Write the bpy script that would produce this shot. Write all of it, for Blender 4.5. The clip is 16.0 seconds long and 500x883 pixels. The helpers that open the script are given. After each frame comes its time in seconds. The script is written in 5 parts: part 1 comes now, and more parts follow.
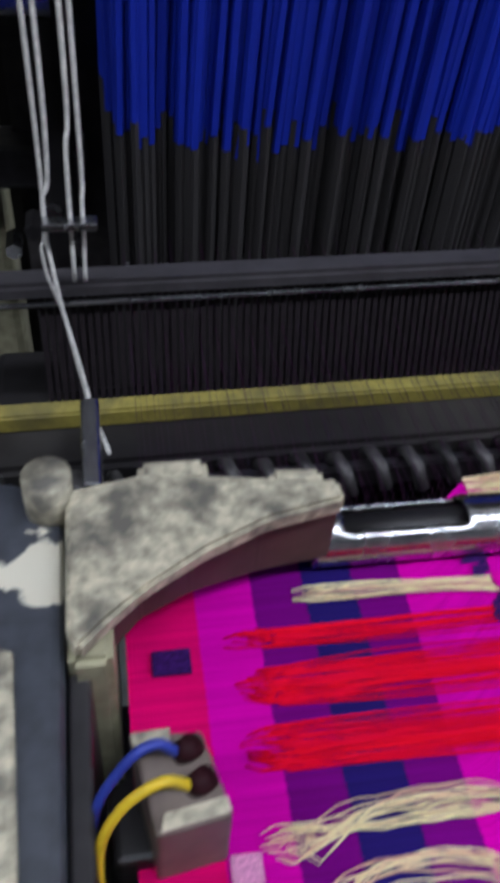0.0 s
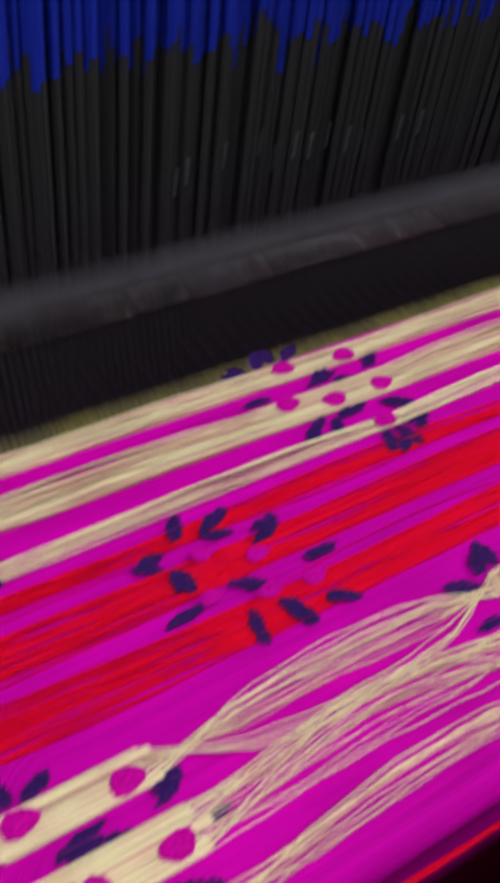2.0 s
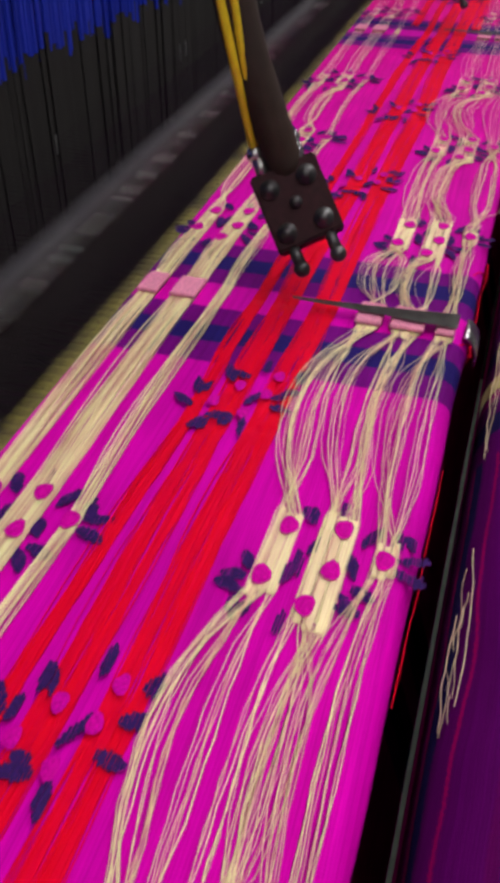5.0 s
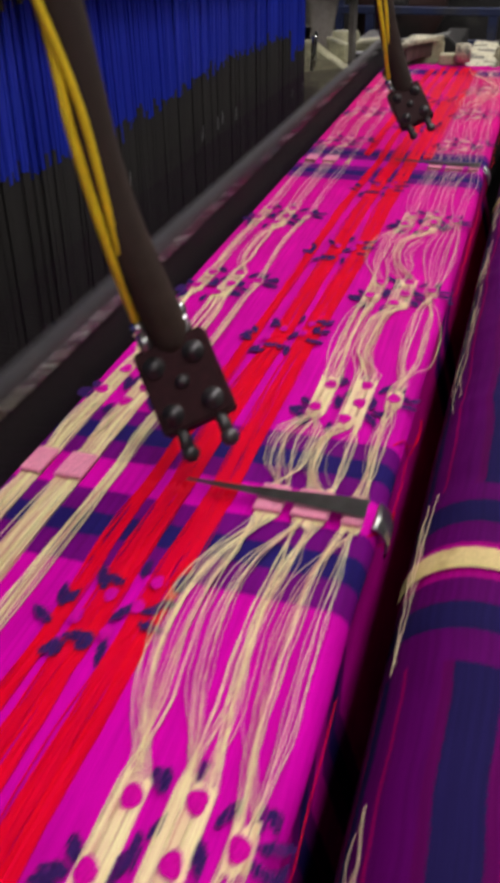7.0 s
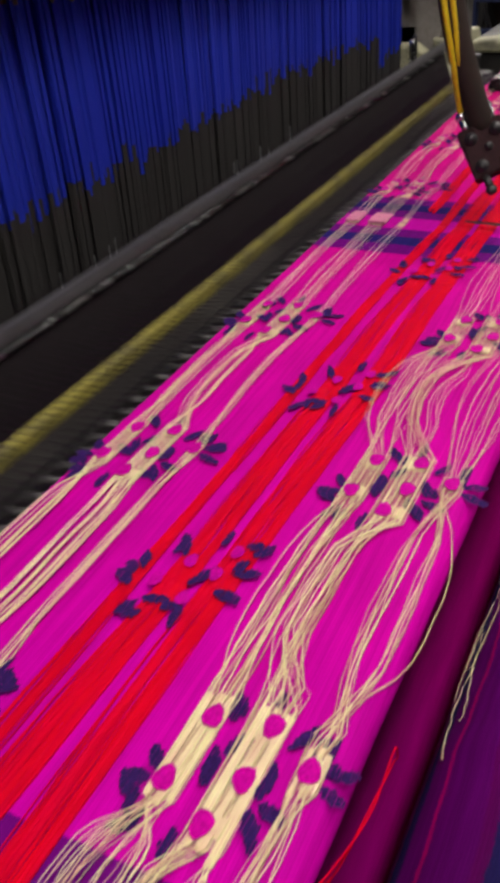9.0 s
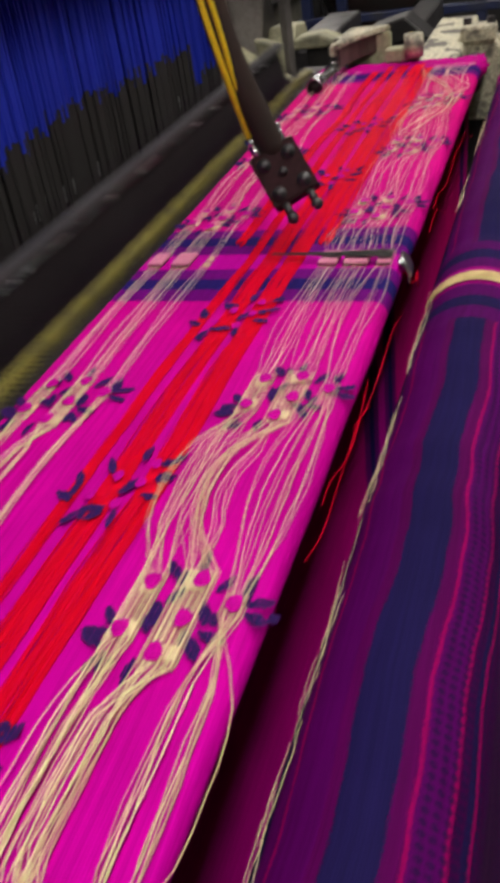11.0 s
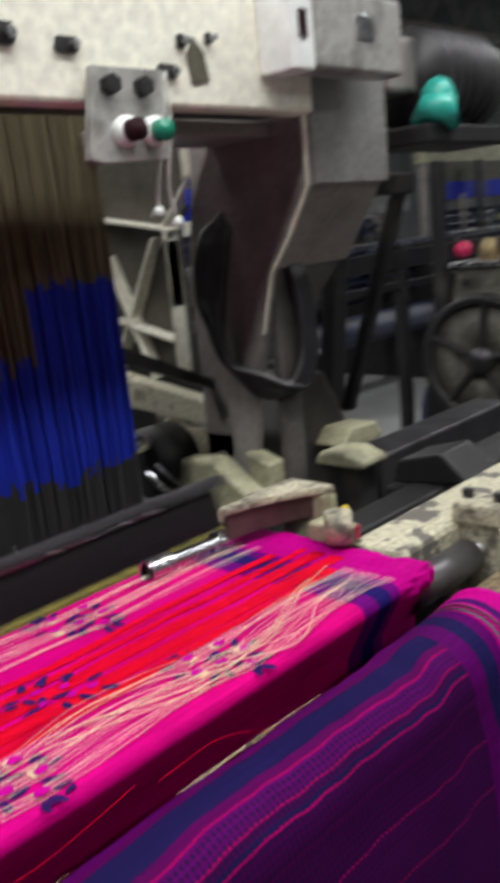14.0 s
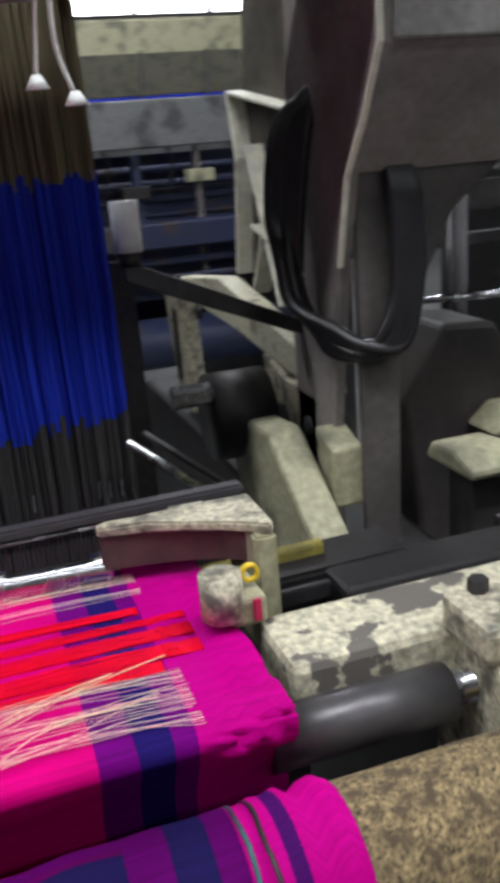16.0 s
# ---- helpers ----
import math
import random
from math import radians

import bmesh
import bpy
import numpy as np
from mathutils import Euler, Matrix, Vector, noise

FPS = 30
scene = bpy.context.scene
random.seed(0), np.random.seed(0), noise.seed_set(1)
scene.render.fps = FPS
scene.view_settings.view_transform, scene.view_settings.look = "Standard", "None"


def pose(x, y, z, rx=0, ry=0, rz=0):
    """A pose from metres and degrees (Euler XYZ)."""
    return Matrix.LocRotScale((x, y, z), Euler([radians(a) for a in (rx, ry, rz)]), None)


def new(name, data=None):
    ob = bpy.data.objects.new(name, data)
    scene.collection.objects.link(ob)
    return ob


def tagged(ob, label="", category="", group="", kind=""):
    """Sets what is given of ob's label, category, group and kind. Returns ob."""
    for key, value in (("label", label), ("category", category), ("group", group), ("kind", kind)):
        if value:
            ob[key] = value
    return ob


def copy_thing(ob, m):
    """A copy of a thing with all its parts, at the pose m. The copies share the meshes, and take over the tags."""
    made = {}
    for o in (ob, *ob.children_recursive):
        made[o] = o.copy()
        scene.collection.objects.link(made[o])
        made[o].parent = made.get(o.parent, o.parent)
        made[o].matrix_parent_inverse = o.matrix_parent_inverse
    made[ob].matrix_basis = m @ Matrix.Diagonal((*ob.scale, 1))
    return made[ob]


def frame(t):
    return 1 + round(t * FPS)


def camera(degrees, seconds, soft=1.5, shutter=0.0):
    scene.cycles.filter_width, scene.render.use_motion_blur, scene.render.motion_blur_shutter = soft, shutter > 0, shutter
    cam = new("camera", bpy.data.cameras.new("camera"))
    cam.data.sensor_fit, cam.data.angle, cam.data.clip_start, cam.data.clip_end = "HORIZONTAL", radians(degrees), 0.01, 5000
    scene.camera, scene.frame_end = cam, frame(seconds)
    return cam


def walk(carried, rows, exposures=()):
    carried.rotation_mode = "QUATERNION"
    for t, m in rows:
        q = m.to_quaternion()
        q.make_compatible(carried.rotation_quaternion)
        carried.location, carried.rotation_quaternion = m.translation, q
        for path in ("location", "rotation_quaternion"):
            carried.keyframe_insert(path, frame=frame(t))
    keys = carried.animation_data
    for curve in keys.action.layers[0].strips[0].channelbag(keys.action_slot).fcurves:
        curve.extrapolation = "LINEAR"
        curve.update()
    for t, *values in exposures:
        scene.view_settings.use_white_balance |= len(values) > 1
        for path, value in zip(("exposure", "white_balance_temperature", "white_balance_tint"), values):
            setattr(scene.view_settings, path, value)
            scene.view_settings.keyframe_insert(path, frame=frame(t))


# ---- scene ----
cam = camera(31.6, 16.0, soft=5.0, shutter=0.5)
# seconds, place, turn
PATH = [
    (0.0, 0.0788, 0.0476, 1.1939, 43.97, -3.43, -8.34),
    (0.4, 0.0540, 0.0294, 1.1758, 45.43, -5.09, -13.95),
    (0.5, 0.0585, 0.0285, 1.1752, 44.75, -5.60, -16.60),
    (1.0, 0.0919, 0.0233, 1.1715, 45.73, -8.18, -25.75),
    (1.5, 0.1354, 0.0275, 1.1747, 42.31, -8.28, -28.21),
    (2.0, 0.1811, 0.0370, 1.1801, 44.96, -5.98, -31.34),
    (2.5, 0.1981, 0.0299, 1.2069, 51.78, -5.65, -38.87),
    (3.0, 0.2006, 0.0262, 1.2053, 51.57, -6.67, -52.03),
    (3.5, 0.2063, 0.0234, 1.2103, 52.13, -4.64, -59.10),
    (4.0, 0.2217, 0.0363, 1.2033, 51.24, -3.02, -64.05),
    (4.2, 0.2486, 0.0503, 1.1945, 51.55, -2.99, -66.95),
    (6.3, 0.3447, 0.0710, 1.1858, 54.53, 2.46, -74.15),
    (6.5, 0.3492, 0.0655, 1.1909, 55.43, 1.89, -73.64),
    (7.0, 0.4028, 0.0331, 1.2012, 58.23, 0.79, -72.90),
    (7.5, 0.4663, 0.0073, 1.2035, 58.60, 1.92, -70.53),
    (8.0, 0.5417, -0.0008, 1.1976, 59.55, 4.19, -66.69),
    (8.2, 0.5789, 0.0155, 1.1912, 59.07, 2.90, -64.82),
    (10.3, 0.7552, -0.0112, 1.1922, 56.14, 6.01, -63.59),
    (10.5, 0.7602, -0.0161, 1.1939, 56.41, 6.62, -67.29),
    (11.0, 0.7864, -0.0273, 1.1972, 56.78, 7.87, -72.80),
    (11.5, 0.8364, -0.0447, 1.2110, 61.77, 7.86, -72.12),
    (12.0, 0.9283, -0.0817, 1.2264, 68.29, 8.26, -69.54),
    (12.5, 1.0098, -0.1288, 1.2478, 73.21, 6.66, -64.35),
    (13.0, 1.1324, -0.1888, 1.2636, 76.16, 5.43, -58.98),
    (13.5, 1.3012, -0.2472, 1.2517, 75.34, 6.79, -58.99),
    (14.0, 1.4418, -0.2966, 1.2366, 76.36, 5.41, -47.79),
    (14.5, 1.5393, -0.3250, 1.2275, 71.65, 5.14, -34.66),
    (15.0, 1.6873, -0.3024, 1.2173, 71.64, 2.97, -31.41),
    (15.5, 1.8161, -0.2802, 1.2197, 71.38, 4.58, -29.44),
    (16.0, 1.9167, -0.2717, 1.2113, 71.63, 4.39, -19.09),
]
walk(cam, [(t, pose(x, y, z, rx, ry, rz)) for t, x, y, z, rx, ry, rz in PATH],
     exposures=[(0.0, -0.06, 5900, 14), (1.0, -0.2, 6000, 15), (1.5, -0.17, 6200, 15), (4.2, -0.05, 6900, 15), (7.0, 0.02, 7200, 14), (11.0, 0.0, 7400, 13), (12.0, 0.30, 7200, 10), (13.0, 0.12, 6900, 9), (14.0, 0.24, 6700, 10), (16.0, 0.25, 6400, 11)])

# ---- light: a weaving shed under fluorescent battens ----
world = bpy.data.worlds.new("shed_air")
scene.world = world
world.use_nodes = True
world.node_tree.nodes["Background"].inputs[0].default_value = (0.75, 0.85, 1.0, 1)
world.node_tree.nodes["Background"].inputs[1].default_value = 0.05

LAMPS = [  # batten centres (x, y, z), turned along x (0) or y (90), watts
    (0.3, -0.30, 2.60, 0, 17), (1.8, -0.30, 2.60, 0, 18), (3.3, -0.30, 2.60, 0, 18),
    # unseen fills added here: (1.2, 0.95) for leg and ribs, y -1.9 for front faces
    (-1.4, -0.30, 2.60, 0, 12), (1.2, 0.95, 2.60, 0, 9), (2.2, -1.9, 2.60, 0, 5), (4.4, -1.9, 2.60, 0, 8), (6.5, 1.2, 2.75, 90, 30), (10.4, 2.3, 2.62, 90, 40),
    (11.6, 3.9, 2.72, 90, 40), (2.6, 2.6, 2.75, 0, 24), (5.6, 4.0, 2.75, 0, 30), (13.0, 1.6, 2.75, 90, 40),
]
for lx, ly, lz, turn, watts in LAMPS:
    data = bpy.data.lights.new("batten_light", "AREA")
    data.shape, data.size, data.size_y, data.energy = "RECTANGLE", 1.2, 0.12, watts
    data.color = (0.93, 0.97, 1.0)
    lamp = new("batten_light", data)
    lamp.matrix_world = pose(lx, ly, lz - 0.06, 0, 0, turn)

TILT = 0.021                      # the back of the loom runs off by this much a metre
SEAMS = (0.103, 0.738, 1.373, 2.008)
LEFT, RIGHT = 0.076, 2.040
CLOTH_Z = 0.95


def fell(x):
    return 0.248 + TILT * x - 0.026 * min(1, max(0, (0.205 - x) / 0.03))


# ---- materials ----
def nodes_of(name):
    m = bpy.data.materials.new(name)
    m.use_nodes = True
    return m, m.node_tree.nodes, m.node_tree.links, m.node_tree.nodes["Principled BSDF"]


def surface(name, colour, rough=0.6, metal=0.0, second=None, patch=8.0, edge=(0.5, 0.62), grain=120.0, vary=0.25, bump=0.3, emit=None, spec=0.5):
    """Paint, metal, rubber or stone: a base colour with grain, and patches of a second colour."""
    m, n, l, b = nodes_of(name)
    tc = n.new("ShaderNodeTexCoord")
    fine = n.new("ShaderNodeTexNoise")
    fine.inputs["Scale"].default_value, fine.inputs["Detail"].default_value = grain, 4
    l.new(tc.outputs["Object"], fine.inputs["Vector"])
    wide = n.new("ShaderNodeTexNoise")
    wide.inputs["Scale"].default_value, wide.inputs["Detail"].default_value = patch, 6
    l.new(tc.outputs["Object"], wide.inputs["Vector"])
    dark = n.new("ShaderNodeMix")
    dark.data_type, dark.blend_type = "RGBA", "MULTIPLY"
    dark.inputs["Factor"].default_value = 1.0
    dark.inputs["A"].default_value = (*colour, 1)
    span = n.new("ShaderNodeMapRange")
    span.inputs["From Min"].default_value, span.inputs["From Max"].default_value = 0.3, 0.7
    span.inputs["To Min"].default_value, span.inputs["To Max"].default_value = 1 - vary, 1 + vary * 0.5
    l.new(fine.outputs["Fac"], span.inputs["Value"])
    l.new(span.outputs["Result"], dark.inputs["B"])
    out = dark.outputs["Result"]
    if second is not None:
        ramp = n.new("ShaderNodeMapRange")
        ramp.inputs["From Min"].default_value, ramp.inputs["From Max"].default_value = edge
        l.new(wide.outputs["Fac"], ramp.inputs["Value"])
        mix = n.new("ShaderNodeMix")
        mix.data_type = "RGBA"
        l.new(ramp.outputs["Result"], mix.inputs["Factor"])
        l.new(out, mix.inputs["A"])
        mix.inputs["B"].default_value = (*second, 1)
        out = mix.outputs["Result"]
    l.new(out, b.inputs["Base Color"])
    rr = n.new("ShaderNodeMapRange")
    rr.inputs["To Min"].default_value, rr.inputs["To Max"].default_value = max(0.03, rough - 0.12), min(1, rough + 0.12)
    l.new(wide.outputs["Fac"], rr.inputs["Value"])
    l.new(rr.outputs["Result"], b.inputs["Roughness"])
    b.inputs["Metallic"].default_value = metal
    b.inputs["Specular IOR Level"].default_value = spec
    if bump:
        bp = n.new("ShaderNodeBump")
        bp.inputs["Strength"].default_value, bp.inputs["Distance"].default_value = bump, 0.0006
        l.new(fine.outputs["Fac"], bp.inputs["Height"])
        l.new(bp.outputs["Normal"], b.inputs["Normal"])
    if emit:
        b.inputs["Emission Color"].default_value, b.inputs["Emission Strength"].default_value = (*emit[0], 1), emit[1]
    return m


def yarn(name, colour, other, rough=0.55, sheen=0.0, spec=0.25):
    """Loose threads: each strand its own shade."""
    m, n, l, b = nodes_of(name)
    geo = n.new("ShaderNodeNewGeometry")
    tc = n.new("ShaderNodeTexCoord")
    noise_tex = n.new("ShaderNodeTexNoise")
    noise_tex.inputs["Scale"].default_value = 60
    l.new(tc.outputs["Object"], noise_tex.inputs["Vector"])
    add = n.new("ShaderNodeMath")
    add.operation = "MULTIPLY_ADD"
    add.inputs[1].default_value, add.inputs[2].default_value = 0.7, -0.65
    l.new(noise_tex.outputs["Fac"], add.inputs[0])
    both = n.new("ShaderNodeMath")
    both.operation = "MULTIPLY_ADD"
    both.use_clamp = True
    both.inputs[1].default_value = 1.1
    l.new(geo.outputs["Random Per Island"], both.inputs[0])
    l.new(add.outputs[0], both.inputs[2])
    mix = n.new("ShaderNodeMix")
    mix.data_type = "RGBA"
    mix.inputs["A"].default_value, mix.inputs["B"].default_value = (*colour, 1), (*other, 1)
    l.new(both.outputs[0], mix.inputs["Factor"])
    l.new(mix.outputs["Result"], b.inputs["Base Color"])
    b.inputs["Roughness"].default_value = rough
    b.inputs["Sheen Weight"].default_value = sheen
    b.inputs["Specular IOR Level"].default_value = spec
    return m


MAGENTA, PURPLE, NAVY = (0.55, 0.0, 0.33), (0.14, 0.001, 0.16), (0.016, 0.008, 0.11)
PINKRED = (0.62, 0.0, 0.12)


def cloth_material(name, hanging):
    """Fine plain weave: warp stripes beside each seam (u = metres across), weft stripes down the hanging part (v = metres along)."""
    m, n, l, b = nodes_of(name)
    uv = n.new("ShaderNodeUVMap")
    sep = n.new("ShaderNodeSeparateXYZ")
    l.new(uv.outputs["UV"], sep.inputs[0])

    def maths(op, a, c=None, clamp=False):
        k = n.new("ShaderNodeMath")
        k.operation, k.use_clamp = op, clamp
        for i, v in enumerate((a, c)):
            if v is None:
                continue
            if isinstance(v, (int, float)):
                k.inputs[i].default_value = v
            else:
                l.new(v, k.inputs[i])
        return k.outputs[0]

    def stripes(value, stops):
        r = n.new("ShaderNodeValToRGB")
        r.color_ramp.interpolation = "CONSTANT"
        els = r.color_ramp.elements
        els[0].position, els[0].color = stops[0][0], (*stops[0][1], 1)
        els[1].position, els[1].color = stops[1][0], (*stops[1][1], 1)
        for p, c in stops[2:]:
            els.new(p).color = (*c, 1)
        l.new(value, r.inputs[0])
        return r.outputs[0]

    def mixed(fac, a, c):
        k = n.new("ShaderNodeMix")
        k.data_type = "RGBA"
        for s, v in (("Factor", fac), ("A", a), ("B", c)):
            if isinstance(v, tuple):
                k.inputs[s].default_value = (*v, 1)
            elif isinstance(v, float):
                k.inputs[s].default_value = v
            else:
                l.new(v, k.inputs[s])
        return k.outputs["Result"]

    wob = n.new("ShaderNodeTexNoise")
    wob.inputs["Scale"].default_value = 7 if hanging else 35
    l.new(uv.outputs["UV"], wob.inputs["Vector"])
    mingle = n.new("ShaderNodeTexNoise")
    mingle.inputs["Scale"].default_value, mingle.inputs["Detail"].default_value = 1400, 1
    l.new(uv.outputs["UV"], mingle.inputs["Vector"])
    shift = maths("MULTIPLY", maths("SUBTRACT", wob.outputs["Fac"], 0.5), 0.016 if hanging else 0.006)
    shift = maths("ADD", shift, maths("MULTIPLY", maths("SUBTRACT", mingle.outputs["Fac"], 0.5), 0.004))
    u = maths("ADD", sep.outputs["X"], maths("MULTIPLY", shift, 0.4))
    v = maths("ADD", sep.outputs["Y"], shift)
    local = maths("FRACT", maths("DIVIDE", maths("SUBTRACT", u, 0.103), 0.635))
    ground = MAGENTA
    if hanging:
        # hanging dyes are darkened: the shade on the front face is in these colours
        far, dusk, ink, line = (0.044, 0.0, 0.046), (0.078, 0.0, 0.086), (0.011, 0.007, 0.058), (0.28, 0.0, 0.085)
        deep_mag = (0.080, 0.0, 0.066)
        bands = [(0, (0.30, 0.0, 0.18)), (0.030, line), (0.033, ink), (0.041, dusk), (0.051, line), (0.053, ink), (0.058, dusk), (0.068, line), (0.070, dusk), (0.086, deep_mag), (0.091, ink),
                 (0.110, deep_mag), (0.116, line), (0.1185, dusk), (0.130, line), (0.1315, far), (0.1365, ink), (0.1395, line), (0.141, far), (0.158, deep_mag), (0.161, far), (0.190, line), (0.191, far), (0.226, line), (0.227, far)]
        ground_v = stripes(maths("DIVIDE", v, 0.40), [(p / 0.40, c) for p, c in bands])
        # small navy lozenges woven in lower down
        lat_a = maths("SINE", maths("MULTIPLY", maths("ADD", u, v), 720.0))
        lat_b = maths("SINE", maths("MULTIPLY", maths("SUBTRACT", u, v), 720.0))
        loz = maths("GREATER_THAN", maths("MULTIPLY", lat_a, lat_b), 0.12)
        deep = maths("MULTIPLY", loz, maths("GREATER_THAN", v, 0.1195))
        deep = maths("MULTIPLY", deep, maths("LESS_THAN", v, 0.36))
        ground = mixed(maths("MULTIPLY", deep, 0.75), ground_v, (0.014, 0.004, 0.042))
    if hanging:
        # the web's edge stripes again, darkened for the same shade
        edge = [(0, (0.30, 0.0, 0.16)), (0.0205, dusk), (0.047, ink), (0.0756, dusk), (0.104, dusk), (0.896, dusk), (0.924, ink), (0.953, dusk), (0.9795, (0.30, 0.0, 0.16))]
    else:
        edge = [(0, MAGENTA), (0.0205, PURPLE), (0.047, NAVY), (0.0756, PURPLE), (0.104, PURPLE), (0.896, PURPLE), (0.924, NAVY), (0.953, PURPLE), (0.9795, MAGENTA)]
    warp = stripes(local, edge)
    if not hanging:
        far_end = n.new("ShaderNodeMapRange")
        far_end.inputs["From Min"].default_value, far_end.inputs["From Max"].default_value, far_end.inputs["To Max"].default_value = 0.8, 1.8, 0.8
        l.new(sep.outputs["X"], far_end.inputs["Value"])
        ground = mixed(far_end.outputs["Result"], MAGENTA, (0.60, 0.0, 0.125))
    inner = maths("MULTIPLY", maths("GREATER_THAN", local, 0.104), maths("LESS_THAN", local, 0.896))
    colour = mixed(inner, warp, ground)
    rim = maths("LESS_THAN", u, 0.099)
    colour = mixed(rim, colour, PINKRED)
    colour = mixed(maths("GREATER_THAN", u, 1.990), colour, (0.46, 0.0, 0.20))
    if hanging:
        colour = mixed(maths("MULTIPLY", maths("GREATER_THAN", u, 2.006), maths("LESS_THAN", u, 2.013)), colour, (0.055, 0.004, 0.10))
    # thread by thread: two fine waves and a slow cast
    thread = maths("MULTIPLY", maths("ADD", maths("SINE", maths("MULTIPLY", sep.outputs["X"], 5200.0)), maths("SINE", maths("MULTIPLY", sep.outputs["Y"], 4600.0))), 0.25)
    cast = n.new("ShaderNodeTexNoise")
    cast.inputs["Scale"].default_value, cast.inputs["Detail"].default_value = 14, 5
    l.new(uv.outputs["UV"], cast.inputs["Vector"])
    mul = n.new("ShaderNodeMix")
    mul.data_type, mul.blend_type = "RGBA", "MULTIPLY"
    mul.inputs["Factor"].default_value = 1
    l.new(colour, mul.inputs["A"])
    # slubs and uneven picks: short streaks along the weft
    pull = n.new("ShaderNodeMapping")
    pull.inputs["Scale"].default_value = (14, 420, 1)
    l.new(uv.outputs["UV"], pull.inputs["Vector"])
    slub = n.new("ShaderNodeTexNoise")
    slub.inputs["Scale"].default_value, slub.inputs["Detail"].default_value = 1.0, 4
    l.new(pull.outputs["Vector"], slub.inputs["Vector"])
    tone = maths("ADD", maths("MULTIPLY", cast.outputs["Fac"], 0.6), maths("ADD", 0.30, maths("MULTIPLY", thread, 0.2)))
    tone = maths("ADD", tone, maths("MULTIPLY", slub.outputs["Fac"], 0.75))
    l.new(tone, mul.inputs["B"])
    l.new(mul.outputs["Result"], b.inputs["Base Color"])
    b.inputs["Roughness"].default_value = 0.75
    b.inputs["Specular IOR Level"].default_value = 0.05
    bp = n.new("ShaderNodeBump")
    bp.inputs["Strength"].default_value, bp.inputs["Distance"].default_value = 0.35, 0.0008
    l.new(maths("ADD", maths("MULTIPLY", thread, 0.3), maths("MULTIPLY", cast.outputs["Fac"], 2.0)), bp.inputs["Height"])
    l.new(bp.outputs["Normal"], b.inputs["Normal"])
    return m


CLOTH = cloth_material("woven_silk", False)
HANG = cloth_material("shaded_woven_border", True)
CREAM_YARN = yarn("cream_yarn", (0.94, 0.84, 0.48), (0.58, 0.18, 0.20), 0.36, spec=0.5)
PALE_YARN = yarn("pale_yarn", (0.94, 0.78, 0.54), (0.72, 0.16, 0.28), 0.36, spec=0.5)
RED_YARN = yarn("red_yarn", (0.78, 0.002, 0.022), (0.68, 0.0, 0.045), spec=0.06)
NAVY_YARN = surface("navy_yarn", (0.036, 0.008, 0.10), 0.8, grain=900, vary=0.5, spec=0.08)
PETAL_YARN = surface("magenta_yarn", (0.58, 0.0, 0.30), 0.8, grain=900, vary=0.35, spec=0.08)
PINK_PATCH = surface("pink_tape", (0.72, 0.22, 0.36), 0.7, grain=700, vary=0.3)
CREAM_PAINT = surface("chipped_cream_paint", (0.50, 0.455, 0.335), 0.6, second=(0.12, 0.11, 0.09), patch=62, edge=(0.50, 0.66), grain=260, vary=0.5, bump=0.6)
CLEAN_CREAM = surface("cream_enamel", (0.88, 0.85, 0.72), 0.42, second=(0.30, 0.27, 0.20), patch=11, edge=(0.62, 0.75), grain=90, vary=0.18)
OLIVE_PAINT = surface("dulled_cream_paint", (0.36, 0.34, 0.22), 0.6, second=(0.10, 0.095, 0.07), patch=16, edge=(0.5, 0.7), grain=140, vary=0.3)
GREY_PAINT = surface("grey_brown_paint", (0.27, 0.24, 0.225), 0.5, second=(0.10, 0.09, 0.085), patch=9, edge=(0.5, 0.75), grain=120, vary=0.2)
BLUE_GREY = surface("blue_grey_paint", (0.055, 0.06, 0.075), 0.5, second=(0.66, 0.62, 0.50), patch=24, edge=(0.585, 0.60), grain=150, vary=0.3)
ROLL_STEEL = surface("worn_roller_steel", (0.12, 0.115, 0.118), 0.36, 0.5, second=(0.09, 0.08, 0.085), patch=18, edge=(0.4, 0.7))
FLAKED = surface("flaked_beam_paint", (0.56, 0.52, 0.38), 0.65, second=(0.13, 0.115, 0.10), patch=26, edge=(0.555, 0.575), grain=200, vary=0.5, bump=0.6)
DARK_STEEL = surface("dark_steel", (0.075, 0.07, 0.075), 0.42, 0.7, second=(0.03, 0.028, 0.03), patch=14, edge=(0.45, 0.7))
BLACK_IRON = surface("oily_black_iron", (0.022, 0.02, 0.021), 0.5, 0.3, second=(0.06, 0.055, 0.05), patch=10, edge=(0.55, 0.75))
STEEL = surface("bright_steel", (0.62, 0.62, 0.64), 0.26, 1.0, second=(0.32, 0.31, 0.31), patch=60, edge=(0.55, 0.75), bump=0.1)
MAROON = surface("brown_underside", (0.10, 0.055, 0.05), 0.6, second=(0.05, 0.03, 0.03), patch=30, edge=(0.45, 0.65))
YELLOW_STRIP = surface("yellow_plastic", (0.30, 0.25, 0.05), 0.5, second=(0.13, 0.11, 0.035), patch=45, edge=(0.45, 0.68), grain=300)
YELLOW = surface("yellow_cable", (0.75, 0.52, 0.02), 0.45, grain=200, vary=0.15)
BLUE_WIRE = surface("blue_cable", (0.03, 0.05, 0.34), 0.45, vary=0.15)
BROWN_SLEEVE = surface("brown_sleeve", (0.044, 0.028, 0.023), 0.8, spec=0.12, second=(0.035, 0.026, 0.024), patch=25, edge=(0.4, 0.7))
BLACK_PLASTIC = surface("black_plastic", (0.026, 0.006, 0.009), 0.6, grain=300, vary=0.3, spec=0.12)
